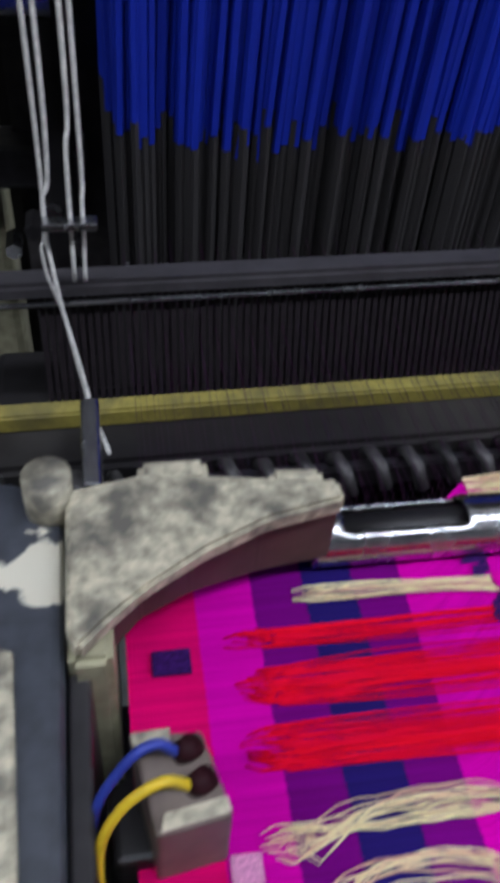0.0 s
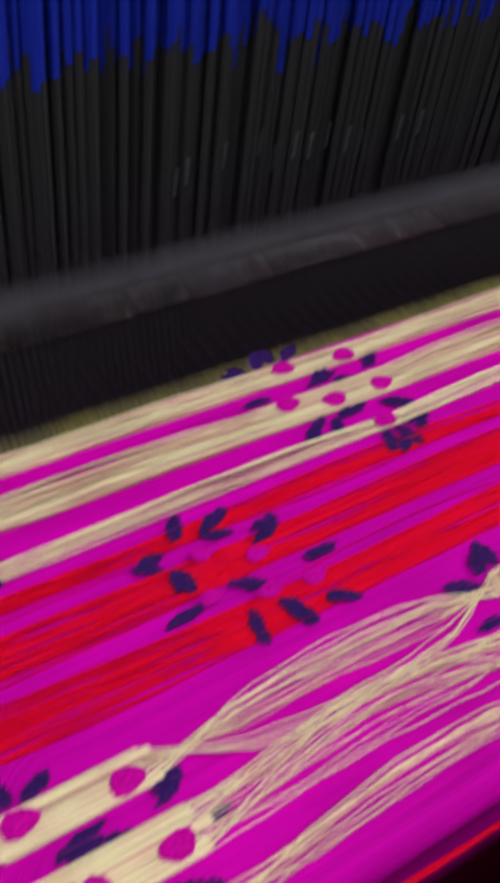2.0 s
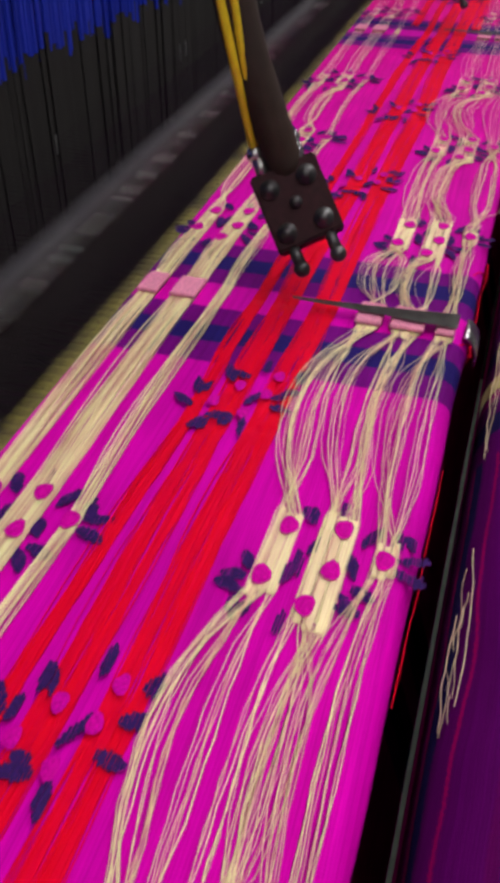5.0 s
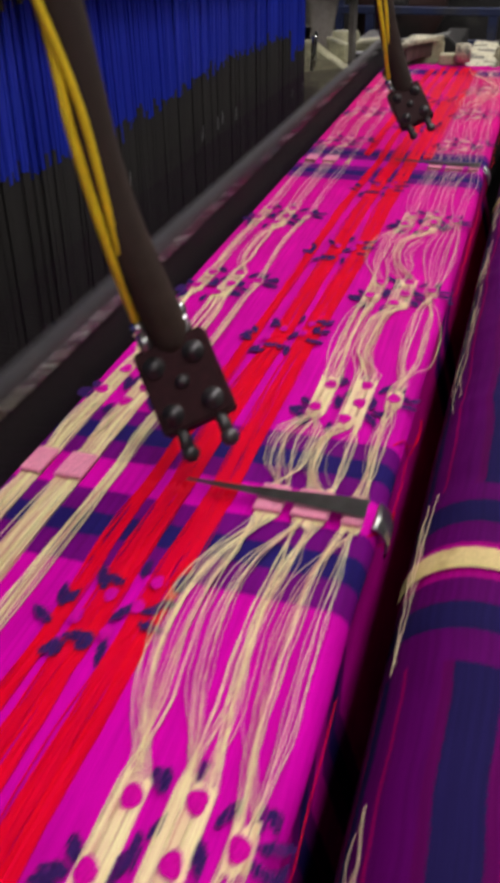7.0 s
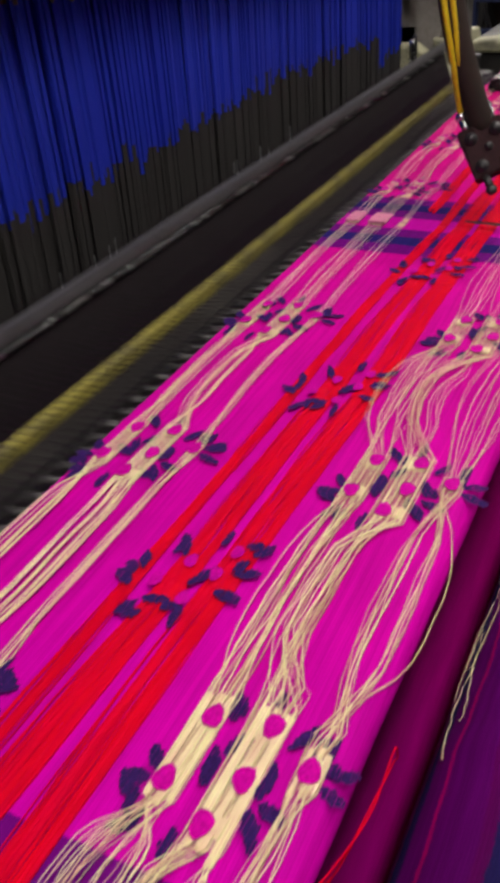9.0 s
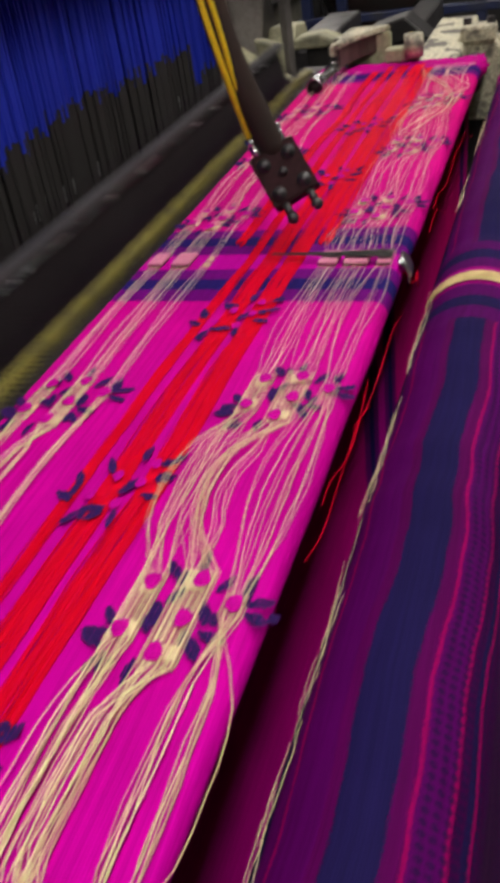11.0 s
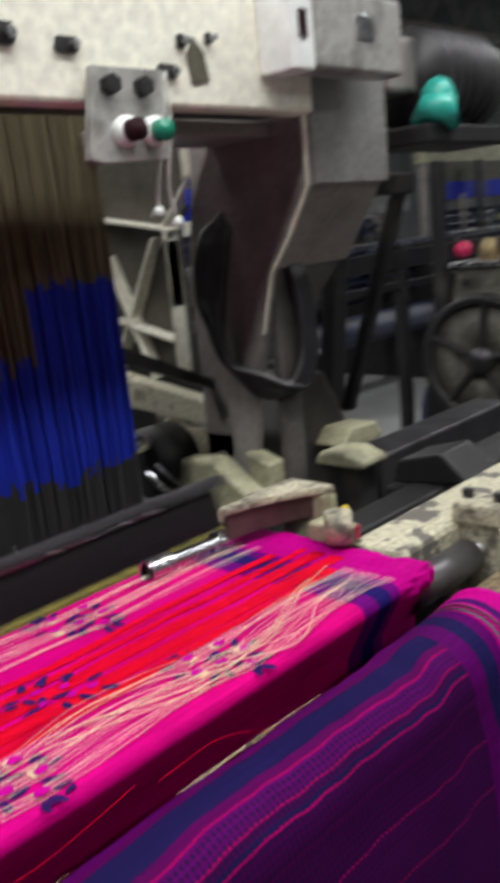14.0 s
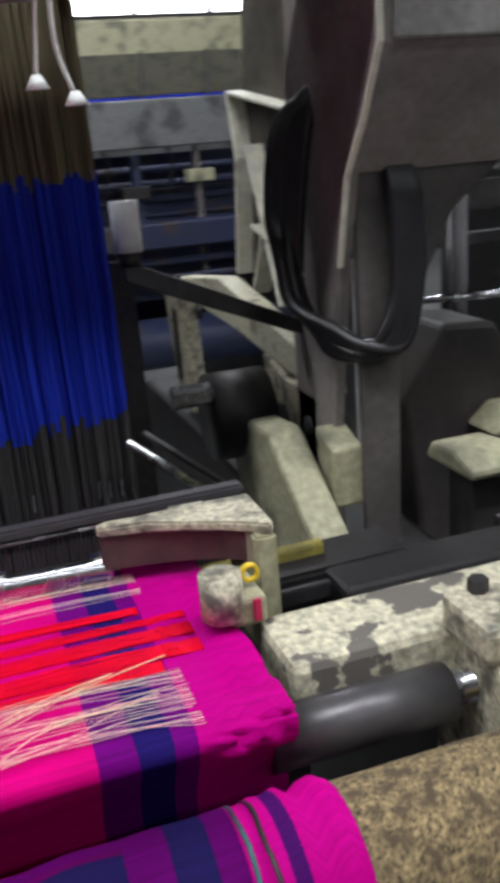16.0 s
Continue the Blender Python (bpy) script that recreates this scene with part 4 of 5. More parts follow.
# ---- near side frame: blue-grey plate with cream paint ----
left = thing("end_plate", "blue-grey painted frame plate with cream paint patches", "loom frame", kind="structure")
part("plate", prism([(-0.30, -0.05), (0.055, -0.05), (0.060, 0.10), (0.0595, 0.225), (0.045, 0.238), (-0.30, 0.245)], "z", 0.86, 0.982, 0.003), BLUE_GREY, left)
part("patch_plate", prism([(-0.20, 0.03), (0.046, 0.03), (0.050, 0.12), (0.047, 0.175), (0.036, 0.180), (-0.20, 0.160)], "z", 0.982, 0.9855, 0.001), CREAM_PAINT, left, "cream painted cover plate")
part("bolt", rod((0.030, 0.150, 0.985), (0.030, 0.150, 0.9905), 0.006, 6), BLACK_IRON, left)
part("bolt", rod((0.056, 0.226, 0.975), (0.056, 0.226, 0.997), 0.0075, 14), CREAM_PAINT, left, "cream painted stud", True)
part("rail", box((0.0605, 0.10, 0.86), (0.0665, 0.235, 0.975), 0.001), DARK_STEEL, left)


# ---- the sley: race board, reed and yellow strip, beating to and fro ----
sley = thing("sley", "black beating sley with a fine steel reed and yellow strip", "sley")
RACE_Y, RACE_Z = 0.316, 0.934


def along(x, y):
    return y + TILT * x


def skew_box(x0, x1, y0, y1, z0, z1, bevel=0.002, dz=0.0):
    """A bar across the loom that follows its run; dz leans its back edge."""
    bm = bmesh.new()
    r = bmesh.ops.create_cube(bm, size=1)
    for v in r["verts"]:
        x = x0 if v.co.x < 0 else x1
        back = v.co.y > 0
        v.co = Vector((x, along(x, y1 if back else y0), (z1 if v.co.z > 0 else z0) + (dz if back else 0)))
    if bevel:
        bmesh.ops.bevel(bm, geom=list(bm.edges), offset=bevel, segments=2, affect="EDGES")
    return bm


part("race_board", skew_box(-0.28, 2.20, 0.296, 0.345, 0.890, 0.922, 0.003), BLACK_IRON, sley)
part("edge_strip", skew_box(-0.28, 2.14, RACE_Y + 0.002, RACE_Y + 0.009, RACE_Z - 0.012, RACE_Z - 0.003, 0.001, 0.002), YELLOW_STRIP, sley, "dirty yellow plastic strip")
part("under_rail", skew_box(-0.28, 2.19, 0.286, 0.292, 0.905, 0.917, 0.001), DARK_STEEL, sley)
hook, hf = [], []
for i in range(136):
    x = -0.05 + i * 0.0155
    y = along(x, 0.283 + 0.002 * (i % 2))
    tube_data([(x, y + 0.012, 0.915), (x + 0.001, y + 0.004, 0.924), (x + 0.003, y - 0.004, 0.924), (x + 0.006, y - 0.008, 0.914)], 0.0032, 6, hook, hf)
mesh_part("guide_teeth", hook, hf, surface("guide_steel", (0.10, 0.095, 0.095), 0.5, 0.5, second=(0.03, 0.03, 0.03), patch=60), sley, "row of dark steel rapier guide hooks")
rv, rf = [], []
for i in range(640):
    x = 0.05 + i * 2.02 / 639
    y = along(x, 0.330)
    b = len(rv)
    for dx, dy, z in ((-0.0010, 0, 0.918), (0.0010, 0, 0.918), (0.0010, 0.016, 0.974), (-0.0010, 0.016, 0.974)):
        rv.append((x + dx, y + dy, z))
    for dx, dy, z in ((-0.0010, 0.003, 0.918), (0.0010, 0.003, 0.918), (0.0010, 0.019, 0.974), (-0.0010, 0.019, 0.974)):
        rv.append((x + dx, y + dy, z))
    rf += [(b, b + 1, b + 2, b + 3), (b + 5, b + 4, b + 7, b + 6), (b + 1, b + 5, b + 6, b + 2), (b + 4, b, b + 3, b + 7)]
tagged(mesh_part("reed", rv, rf, surface("reed_steel", (0.022, 0.017, 0.020), 0.6, 0.2, spec=0.15, grain=400), sley, "fine dark steel reed", False), kind="stuff")
part("reed_cap", skew_box(0.03, 2.09, 0.343, 0.356, 0.971, 0.979, 0.002), surface("reed_cap_steel", (0.060, 0.055, 0.060), 0.6, 0.3, second=(0.06, 0.055, 0.06), patch=20), sley, "dull steel reed cap")
part("cap_edge", skew_box(0.03, 2.09, 0.3405, 0.3428, 0.9695, 0.9715, 0.0004), STEEL, sley, "bright cream strip along the edge of the reed cap")
part("sley_sword", box((0.02, 0.35, 0.50), (0.05, 0.40, 0.90), 0.004), BLACK_IRON, sley)
part("sley_sword", box((2.10, 0.39, 0.50), (2.13, 0.44, 0.90), 0.004), BLACK_IRON, sley)

# ---- warp and harness ----
wv, wf = [], []
for i in range(800):
    x = 0.085 + i * 1.945 / 799
    f = fell(x)
    lower = i % 3
    z1 = 0.927 if lower else 0.958
    tube_data([(x, f - 0.002, CLOTH_Z - 0.0005), (x, along(x, 0.44), z1), (x, along(x, 0.95), 0.93)], 0.00014, 3, wv, wf)
tagged(mesh_part("warp_threads", wv, wf, WARP, None, "", False), "dark warp threads running from the harness to the cloth", "warp", kind="stuff")

HARNESS_Y = 0.400
groups = []
harness = thing("jacquard_harness", "curtain of blue sleeved cords over dark heddles, hung from olive cords", "harness")
# added dark sheet that stands in for the shade behind the heddles
part("backing", skew_box(0.03, 2.08, 0.520, 0.526, 0.60, 1.12, 0), surface("shade_backing", (0.075, 0.068, 0.068), 0.9, spec=0.1), harness, "dark sheet for the shade behind the heddles")
part("cord_board", skew_box(0.02, 2.10, 0.39, 0.56, 1.500, 1.515, 0.002), OLIVE_PAINT, harness)
rng = random.Random(5)
lists = [[[], [], [], []] for _ in range(10)]
lists_f = [[[], [], [], []] for _ in range(10)]
for row, many in enumerate((900, 900, 800, 700, 700)):
    for i in range(many):
        x = 0.085 + 1.955 * (i + rng.uniform(-1.5, 1.5)) / many
        g = 9 if x > 1.93 else rng.randrange(9)
        y = along(x, HARNESS_Y + row * 0.008) + rng.uniform(-0.004, 0.004)
        low = 1.006 + rng.gauss(0, 0.005) + 0.005 * math.sin(x * 9) + 0.003 * row
        top = 1.130 + rng.gauss(0, 0.004) + 0.008 * math.sin(x * 5 + 1) + (0.075 if x > 1.93 else 0.0)
        fat = 2.6 if row == 4 else rng.uniform(0.8, 1.2)
        lean = 0.005 * math.sin(x * 9) + rng.uniform(-0.002, 0.002)
        tube_data([(x + lean, y, top), (x, y, low)], 0.0020 * fat, 5, lists[g][0], lists_f[g][0])
        tube_data([(x + lean * 3, y + 0.004, 1.50), (x + lean, y, top)], 0.0020 * fat, 4, lists[g][1], lists_f[g][1])
        tube_data([(x, y, low), (x, y, 0.70)], 0.0020 * fat, 4, lists[g][2], lists_f[g][2])
        if row < 1 and rng.random() < 0.10 and math.sin(x * 17) > -0.2:
            tube_data([(x, y - 0.002, 0.935), (x + 0.0006, y - 0.002, 0.950)], 0.0009, 4, lists[g][3], lists_f[g][3])
for g in range(10):
    lift = mesh_part("heddle_curtain", lists[g][2], lists_f[g][2], DARK_WIRE, harness, "dark wire heddles", False)
    mesh_part("blue_curtain", lists[g][0], lists_f[g][0], BLUE_CORD, lift, "dark blue sleeves", False)
    mesh_part("cord_curtain", lists[g][1], lists_f[g][1], OLIVE_CORD, lift, "olive brown cords", False)
    if lists[g][3]:
        mesh_part("heddle_eye", lists[g][3], lists_f[g][3], EYE, lift, "bright steel eyes", False)
    for o in (lift, *lift.children):
        tagged(o, kind="stuff")
    groups.append(lift)

# white selvedge cords at the end of the harness
cords = thing("cord_hanger", "pale selvedge cords hanging down beside the harness", "cords")
for pts in ([(0.058, 0.345, 1.40), (0.060, 0.338, 1.07), (0.056, 0.335, 1.02), (0.058, 0.330, 0.99), (0.066, 0.315, 0.945), (0.074, 0.27, 0.958)],
            [(0.066, 0.345, 1.40), (0.068, 0.338, 1.09), (0.066, 0.334, 1.04), (0.065, 0.331, 0.99)],
            [(0.072, 0.345, 1.40), (0.071, 0.338, 1.07), (0.070, 0.334, 1.02), (0.069, 0.331, 0.99)],
            [(0.054, 0.345, 1.40), (0.0565, 0.338, 1.05), (0.054, 0.334, 1.00), (0.060, 0.328, 0.975), (0.068, 0.312, 0.94)]):
    cable("cord", pts, 0.0009, WHITE_CORD, cords, "", 6, 8)
part("cord_plate", box((0.064, 0.255, 0.935), (0.071, 0.30, 0.958), 0.001), STEEL, cords, "steel guide strip")
part("cord_clamp", box((0.055, 0.328, 1.0135), (0.075, 0.334, 1.0165), 0.0005), STEEL, cords)
rack = thing("selvedge_cord_frame", "grimy cast frame behind the selvedge cords", "loom frame")
part("bar", rod((-0.30, 0.45, 1.05), (0.060, 0.45, 1.05), 0.008, 12), STEEL, rack, "", True)
part("post", box((-0.03, 0.52, 0.70), (0.02, 0.56, 1.20), 0.006), OLIVE_PAINT, rack)
part("post", box((0.045, 0.48, 0.70), (0.062, 0.51, 1.12), 0.004), BLACK_IRON, rack)
part("arm", box((-0.20, 0.50, 0.93), (0.07, 0.53, 0.955), 0.004), DARK_STEEL, rack)
for i in range(7):
    part("nut", rod((-0.01 + 0.012 * i, 0.495, 0.905 + 0.012 * (i % 3)), (-0.01 + 0.012 * i, 0.478, 0.905 + 0.012 * (i % 3)), 0.005, 6), STEEL if i % 2 else DARK_STEEL, rack)
part("backing", box((-0.30, 0.60, 0.40), (0.06, 0.62, 1.5), 0.004), BLACK_IRON, rack)

# ---- top beam ----
tb = thing("top_beam", "cream enamelled top beam with slots and oil stains", "loom beam", kind="structure")
part("front_plate", box((-0.40, 0.300, 1.345), (2.215, 0.330, 1.462), 0.004), CLEAN_CREAM, tb)
part("underside", box((-0.40, 0.334, 1.349), (2.215, 0.385, 1.36), 0.002), BLACK_IRON, tb)
for x, z, w, h in ((1.845, 1.392, 0.030, 0.016), (1.905, 1.388, 0.024, 0.012), (2.010, 1.374, 0.026, 0.012), (2.030, 1.400, 0.010, 0.012), (1.80, 1.43, 0.010, 0.03),
                   (2.065, 1.405, 0.008, 0.010), (1.35, 1.40, 0.03, 0.015), (0.8, 1.40, 0.03, 0.015)):
    pts = [(x - w / 2, z - h * 0.3), (x - w * 0.35, z - h / 2), (x + w * 0.35, z - h / 2), (x + w / 2, z), (x + w * 0.35, z + h / 2), (x - w * 0.35, z + h / 2)]
    part("slot", prism(pts, "y", 0.2965, 0.3003, 0.0006), BLACK_IRON, tb, "dark slot with a bolt")
    part("bolt", rod((x + w * 0.2, 0.2965, z), (x + w * 0.2, 0.291, z), h * 0.3, 8), STEEL, tb)
part("stain", prism([(2.040, 1.365), (2.062, 1.368), (2.058, 1.392), (2.046, 1.405), (2.036, 1.388)], "y", 0.2985, 0.3002, 0), surface("oil_stain", (0.09, 0.08, 0.055), 0.5), tb, "black oil stain")

panel = thing("push_button_plate", "grey switch plate with a black and a green button", "switch")
part("plate", prism([(1.905, 1.300), (1.918, 1.297), (1.988, 1.300), (1.992, 1.372), (1.918, 1.372)], "y", 0.286, 0.2955, 0.001), surface("grey_sheet", (0.42, 0.41, 0.38), 0.5, second=(0.2, 0.19, 0.17), patch=30), panel)
for x, mt, nm in ((1.942, BLACK_PLASTIC, "black button"), (1.972, GREEN, "green button")):
    part("collar", rod((x, 0.286, 1.322), (x, 0.279, 1.322), 0.0125, 20), WHITE, panel, "white collar", True)
    part("button", rod((x + 0.002, 0.279, 1.322), (x + 0.002, 0.268, 1.322), 0.009, 20), mt, panel, nm, True)
for x in (1.930, 1.965):
    part("bolt", rod((x, 0.286, 1.357), (x, 0.276, 1.357), 0.008, 6), BLACK_IRON, panel)
lead = thing("selvedge_lead", "two pale hanging leads with white tips", "leads")
for pts, tip in (([(1.995, 0.292, 1.372), (1.992, 0.290, 1.33), (1.988, 0.30, 1.29), (1.985, 0.303, 1.262)], (1.985, 0.303, 1.254)),
                 ([(2.000, 0.292, 1.372), (1.999, 0.290, 1.33), (1.998, 0.300, 1.28), (2.006, 0.303, 1.252)], (2.007, 0.303, 1.244))):
    cable("lead", pts, 0.0016, WHITE_CORD, lead, "", 8, 6)
    part("tip", rod((tip[0], tip[1], tip[2] + 0.008), tip, 0.003, 10, 0.0075), WHITE, lead, "white plastic tip", True)

ctrl = thing("control_box", "grey control box with a white end cap", "control box")
part("case", box((2.170, 0.262, 1.380), (2.330, 0.300, 1.456), 0.004), surface("grey_enamel", (0.34, 0.33, 0.31), 0.35, second=(0.16, 0.15, 0.14), patch=18), ctrl)
part("end_cap", box((2.134, 0.258, 1.376), (2.170, 0.300, 1.456), 0.003), WHITE, ctrl, "white end cap")
part("window", box((2.146, 0.2565, 1.405), (2.158, 0.2585, 1.430), 0.0005), BLACK_PLASTIC, ctrl, "small dark window")
# steel chip added to give the case a glint
part("glint_plate", box((2.245, 0.2605, 1.412), (2.275, 0.2622, 1.436), 0.0005), STEEL, ctrl, "small steel plate placed as a glint")

# ---- arch leg and ribbed casting at the far end of the loom ----
leg = thing("arch_leg", "grey-brown box-section leg of the overhead arch", "loom frame", kind="structure")
LEG = [(0.322, 1.60), (0.322, 1.273), (0.352, 1.224), (0.384, 1.184), (0.404, 1.112), (0.422, 1.025), (0.437, 0.943), (0.444, 0.60), (0.52, 0.60), (0.52, 1.19), (0.50, 1.30), (0.50, 1.60)]
part("shell", prism(LEG, "x", 2.222, 2.232, 0.001), GREY_PAINT, leg)
part("front_face", box((2.2325, 0.320, 1.275), (2.378, 0.330, 1.60), 0.002), surface("front_grey", (0.30, 0.285, 0.275), 0.5, second=(0.2, 0.19, 0.18), patch=9), leg, "front face in a lighter grey")
part("slope", prism([(0.330, 1.275), (0.388, 1.186), (0.396, 1.190), (0.339, 1.280)], "x", 2.2325, 2.375, 0.001), GREY_PAINT, leg)
part("brace", prism([(0.43, 1.28), (0.45, 1.28), (0.575, 0.93), (0.555, 0.93)], "x", 2.58, 2.60, 0.002), BLACK_IRON, leg, "black slanting brace")
part("brace_tie", box((2.378, 0.425, 1.262), (2.605, 0.449, 1.292), 0.003), BLACK_IRON, leg)
# column is coloured darker than the rest of the leg
part("column", prism([(2.2325, 1.188), (2.37, 1.188), (2.32, 1.15), (2.29, 1.09), (2.268, 1.03), (2.262, 0.60), (2.2325, 0.60)], "y", 0.392, 0.402, 0.001), surface("dark_leg_brown", (0.105, 0.092, 0.086), 0.5, second=(0.05, 0.045, 0.042), patch=12, edge=(0.42, 0.7)), leg)
# narrow strip along the leg's front edge, brighter than the shell
part("edge_weld", prism([(0.3190, 1.60), (0.3190, 1.274), (0.3495, 1.223), (0.3815, 1.183), (0.4015, 1.112), (0.4045, 1.112), (0.3845, 1.184), (0.3525, 1.225), (0.3225, 1.275), (0.3225, 1.60)], "x", 2.2185, 2.2235, 0.0005), CLEAN_CREAM, leg, "bright cream strip along the edge")
part("crosspiece", box((2.02, 0.36, 1.330), (2.222, 0.46, 1.344), 0.002), GREY_PAINT, leg)
part("back_box", box((2.234, 0.471, 1.299), (2.335, 0.531, 1.347), 0.006), CLEAN_CREAM, leg, "cream box behind the arch")
part("blue_strip", box((2.236, 0.474, 1.268), (2.330, 0.529, 1.290), 0.003), surface("blue_plastic", (0.010, 0.045, 0.55), 0.5), leg, "blue plastic strip under the box")

rib = thing("ribbed_casting", "olive cream casting with crossing ribs", "casting")
# plate filling the panels, much darker brown than the ribs
part("web_plate", prism([(0.76, 1.46), (0.79, 1.275), (0.772, 1.20), (0.80, 1.062), (0.60, 1.035), (0.600, 1.14), (0.600, 1.25), (0.545, 1.305), (0.545, 1.46)], "x", 2.280, 2.292, 0.001), surface("rib_plate_brown", (0.115, 0.10, 0.080), 0.6, second=(0.07, 0.062, 0.05), patch=14), rib)
for a, b in (((0.79, 1.275), (0.59, 1.243)), ((0.600, 1.25), (0.545, 1.305)), ((0.735, 1.215), (0.655, 1.04)), ((0.625, 1.235), (0.745, 1.045)), ((0.735, 1.125), (0.605, 1.095)),
             ((0.772, 1.20), (0.80, 1.062)), ((0.79, 1.275), (0.772, 1.20)), ((0.600, 1.25), (0.600, 1.14)), ((0.60, 1.23), (0.60, 1.04))):
    d = Vector((0, b[0] - a[0], b[1] - a[1])).normalized()
    w = Vector((0, -d.z, d.y)) * 0.0024
    p, q = Vector((0, *a)), Vector((0, *b))
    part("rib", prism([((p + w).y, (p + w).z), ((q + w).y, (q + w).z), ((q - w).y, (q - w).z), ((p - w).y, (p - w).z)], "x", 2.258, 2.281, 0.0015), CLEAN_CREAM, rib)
bar = thing("cross_bar", "cream painted arm running back along the frame", "arm")
part("arm", prism([(0.970, 1.045), (0.775, 1.064), (0.470, 1.014), (0.466, 0.984), (0.72, 1.008), (0.97, 1.02)], "x", 2.225, 2.252, 0.003), surface("bar_cream", (0.70, 0.66, 0.50), 0.5, second=(0.28, 0.25, 0.17), patch=26, edge=(0.58, 0.66), grain=200, vary=0.3), bar)
part("post", prism([(0.975, 1.042), (0.885, 1.044), (0.865, 0.87), (0.925, 0.87)], "x", 2.20, 2.224, 0.005), CREAM_PAINT, bar)
part("slot", box((2.1975, 0.905, 0.91), (2.2005, 0.925, 1.01), 0.001), BLACK_IRON, bar, "dark slot")
part("post", prism([(0.62, 1.0), (0.55, 0.985), (0.47, 0.985), (0.475, 0.90), (0.52, 0.90), (0.56, 0.955), (0.61, 0.945)], "x", 2.222, 2.246, 0.003), CREAM_PAINT, bar)
part("hole", rod((2.2205, 0.495, 0.950), (2.2235, 0.495, 0.950), 0.010, 20), BLACK_IRON, bar, "dark bolt hole", True)
part("bolt", rod((2.20, 0.80, 1.02), (2.207, 0.80, 1.02), 0.008, 6), BLACK_IRON, bar)
slope = thing("rapier_housing", "slanting pale cast rapier housing", "casting")
part("housing", prism([(0.58, 0.955), (0.46, 0.965), (0.34, 0.885), (0.34, 0.80), (0.50, 0.80), (0.57, 0.90)], "x", 2.165, 2.20, 0.006), OLIVE_PAINT, slope)
part("pad", prism([(0.40, 0.955), (0.44, 0.968), (0.425, 0.90), (0.40, 0.90)], "x", 2.205, 2.235, 0.003), OLIVE_PAINT, slope, "dirty cream pad")
part("wheel", rod((2.14, 0.56, 0.955), (2.20, 0.56, 0.955), 0.045, 24), BLACK_IRON, slope, "black wheel", True)
part("nut", rod((2.10, 0.545, 0.985), (2.14, 0.545, 0.985), 0.012, 6), STEEL, slope)
part("link", rod((2.03, 0.42, 0.99), (2.10, 0.44, 0.925), 0.004, 8), STEEL, slope, "bright link rod", True)
part("link", rod((2.045, 0.42, 0.995), (2.115, 0.44, 0.93), 0.003, 8), DARK_STEEL, slope, "", True)
cyl = thing("solenoid", "short ribbed white cylinder on a dark arm", "solenoid")
part("body", rod((2.066, 0.50, 1.134), (2.066, 0.50, 1.177), 0.0125, 18), WHITE, cyl, "", True)
part("base", rod((2.066, 0.50, 1.122), (2.066, 0.50, 1.134), 0.010, 18), BLACK_IRON, cyl, "", True)
part("arm", prism([(2.058, 1.123), (2.072, 1.123), (2.232, 1.050), (2.232, 1.036), (2.060, 1.108)], "y", 0.497, 0.509, 0.002), DARK_STEEL, cyl)
loop = thing("cable_loop", "thick loop of black cables hanging by the leg", "cable")
for i, o in enumerate((0.0, 0.007, 0.014, -0.006, 0.010, 0.003, -0.003)):
    q = 0.006 * math.sin(i * 2.4)
    cable("cable", [(2.262 - o, 0.470, 1.225 + q), (2.235 - o, 0.455, 1.250 + q), (2.212 - o, 0.455 + o, 1.225), (2.203 - o, 0.460 + o, 1.16), (2.200 - o, 0.455 + q, 1.100 + o), (2.204 - o, 0.436, 1.067 + o), (2.214, 0.409 - o * 0.5, 1.047 + o),
                    (2.232, 0.387 - o * 0.5, 1.040 + o + q), (2.250 + o, 0.378, 1.052 + q), (2.263 + o, 0.376, 1.085), (2.268 + o, 0.379, 1.13), (2.266 + o, 0.387, 1.18), (2.255, 0.41, 1.22)], 0.0056, RUBBER, loop)

lever = thing("brake_lever", "oily brown casting with a black lever and rods behind the leg", "casting")
part("bracket", prism([(2.36, 1.035), (2.42, 1.03), (2.465, 0.955), (2.45, 0.84), (2.40, 0.0), (2.33, 0.0), (2.33, 0.84), (2.315, 0.96)], "y", 0.475, 0.57, 0.006), surface("oily_brown_casting", (0.055, 0.045, 0.042), 0.5, second=(0.02, 0.018, 0.018), patch=16, edge=(0.4, 0.7)), lever, "oily brown cast bracket")
part("arm", prism([(2.50, 1.19), (2.535, 1.19), (2.50, 0.98), (2.455, 0.90), (2.425, 0.915), (2.468, 0.99)], "y", 0.50, 0.525, 0.004), BLACK_IRON, lever, "black lever")
for i in range(5):
    part("rod", rod((2.43 + 0.03 * i, 0.60 + 0.03 * (i % 3), 0.60), (2.435 + 0.028 * i, 0.59 + 0.03 * (i % 3), 1.16 + 0.03 * (i % 2)), 0.006 + 0.003 * (i % 2), 10), (DARK_STEEL, BLACK_IRON)[i % 2], lever, "", True)
part("tie_bar", rod((2.36, 0.585, 1.04), (2.62, 0.585, 1.03), 0.004, 8), STEEL, lever, "thin bright rod", True)
part("flap", prism([(2.385, 0.930), (2.41, 0.952), (2.47, 0.949), (2.49, 0.925), (2.43, 0.918)], "y", 0.425, 0.476, 0.004), OLIVE_PAINT, lever, "pale dirty cover flap")

# ---- dark rail and small parts past the cloth edge ----
rail = thing("race_extension", "dark steel race rail past the cloth edge", "rail")
part("rail", box((2.44, 0.40, 0.83), (2.84, 0.47, 0.905), 0.005), DARK_STEEL, rail)
part("rail", box((2.13, 0.215, 0.86), (2.75, 0.262, 0.925), 0.005), BLACK_IRON, rail, "black beam")
part("rail", box((2.30, 0.275, 0.86), (2.60, 0.30, 0.915), 0.004), BLACK_IRON, rail)
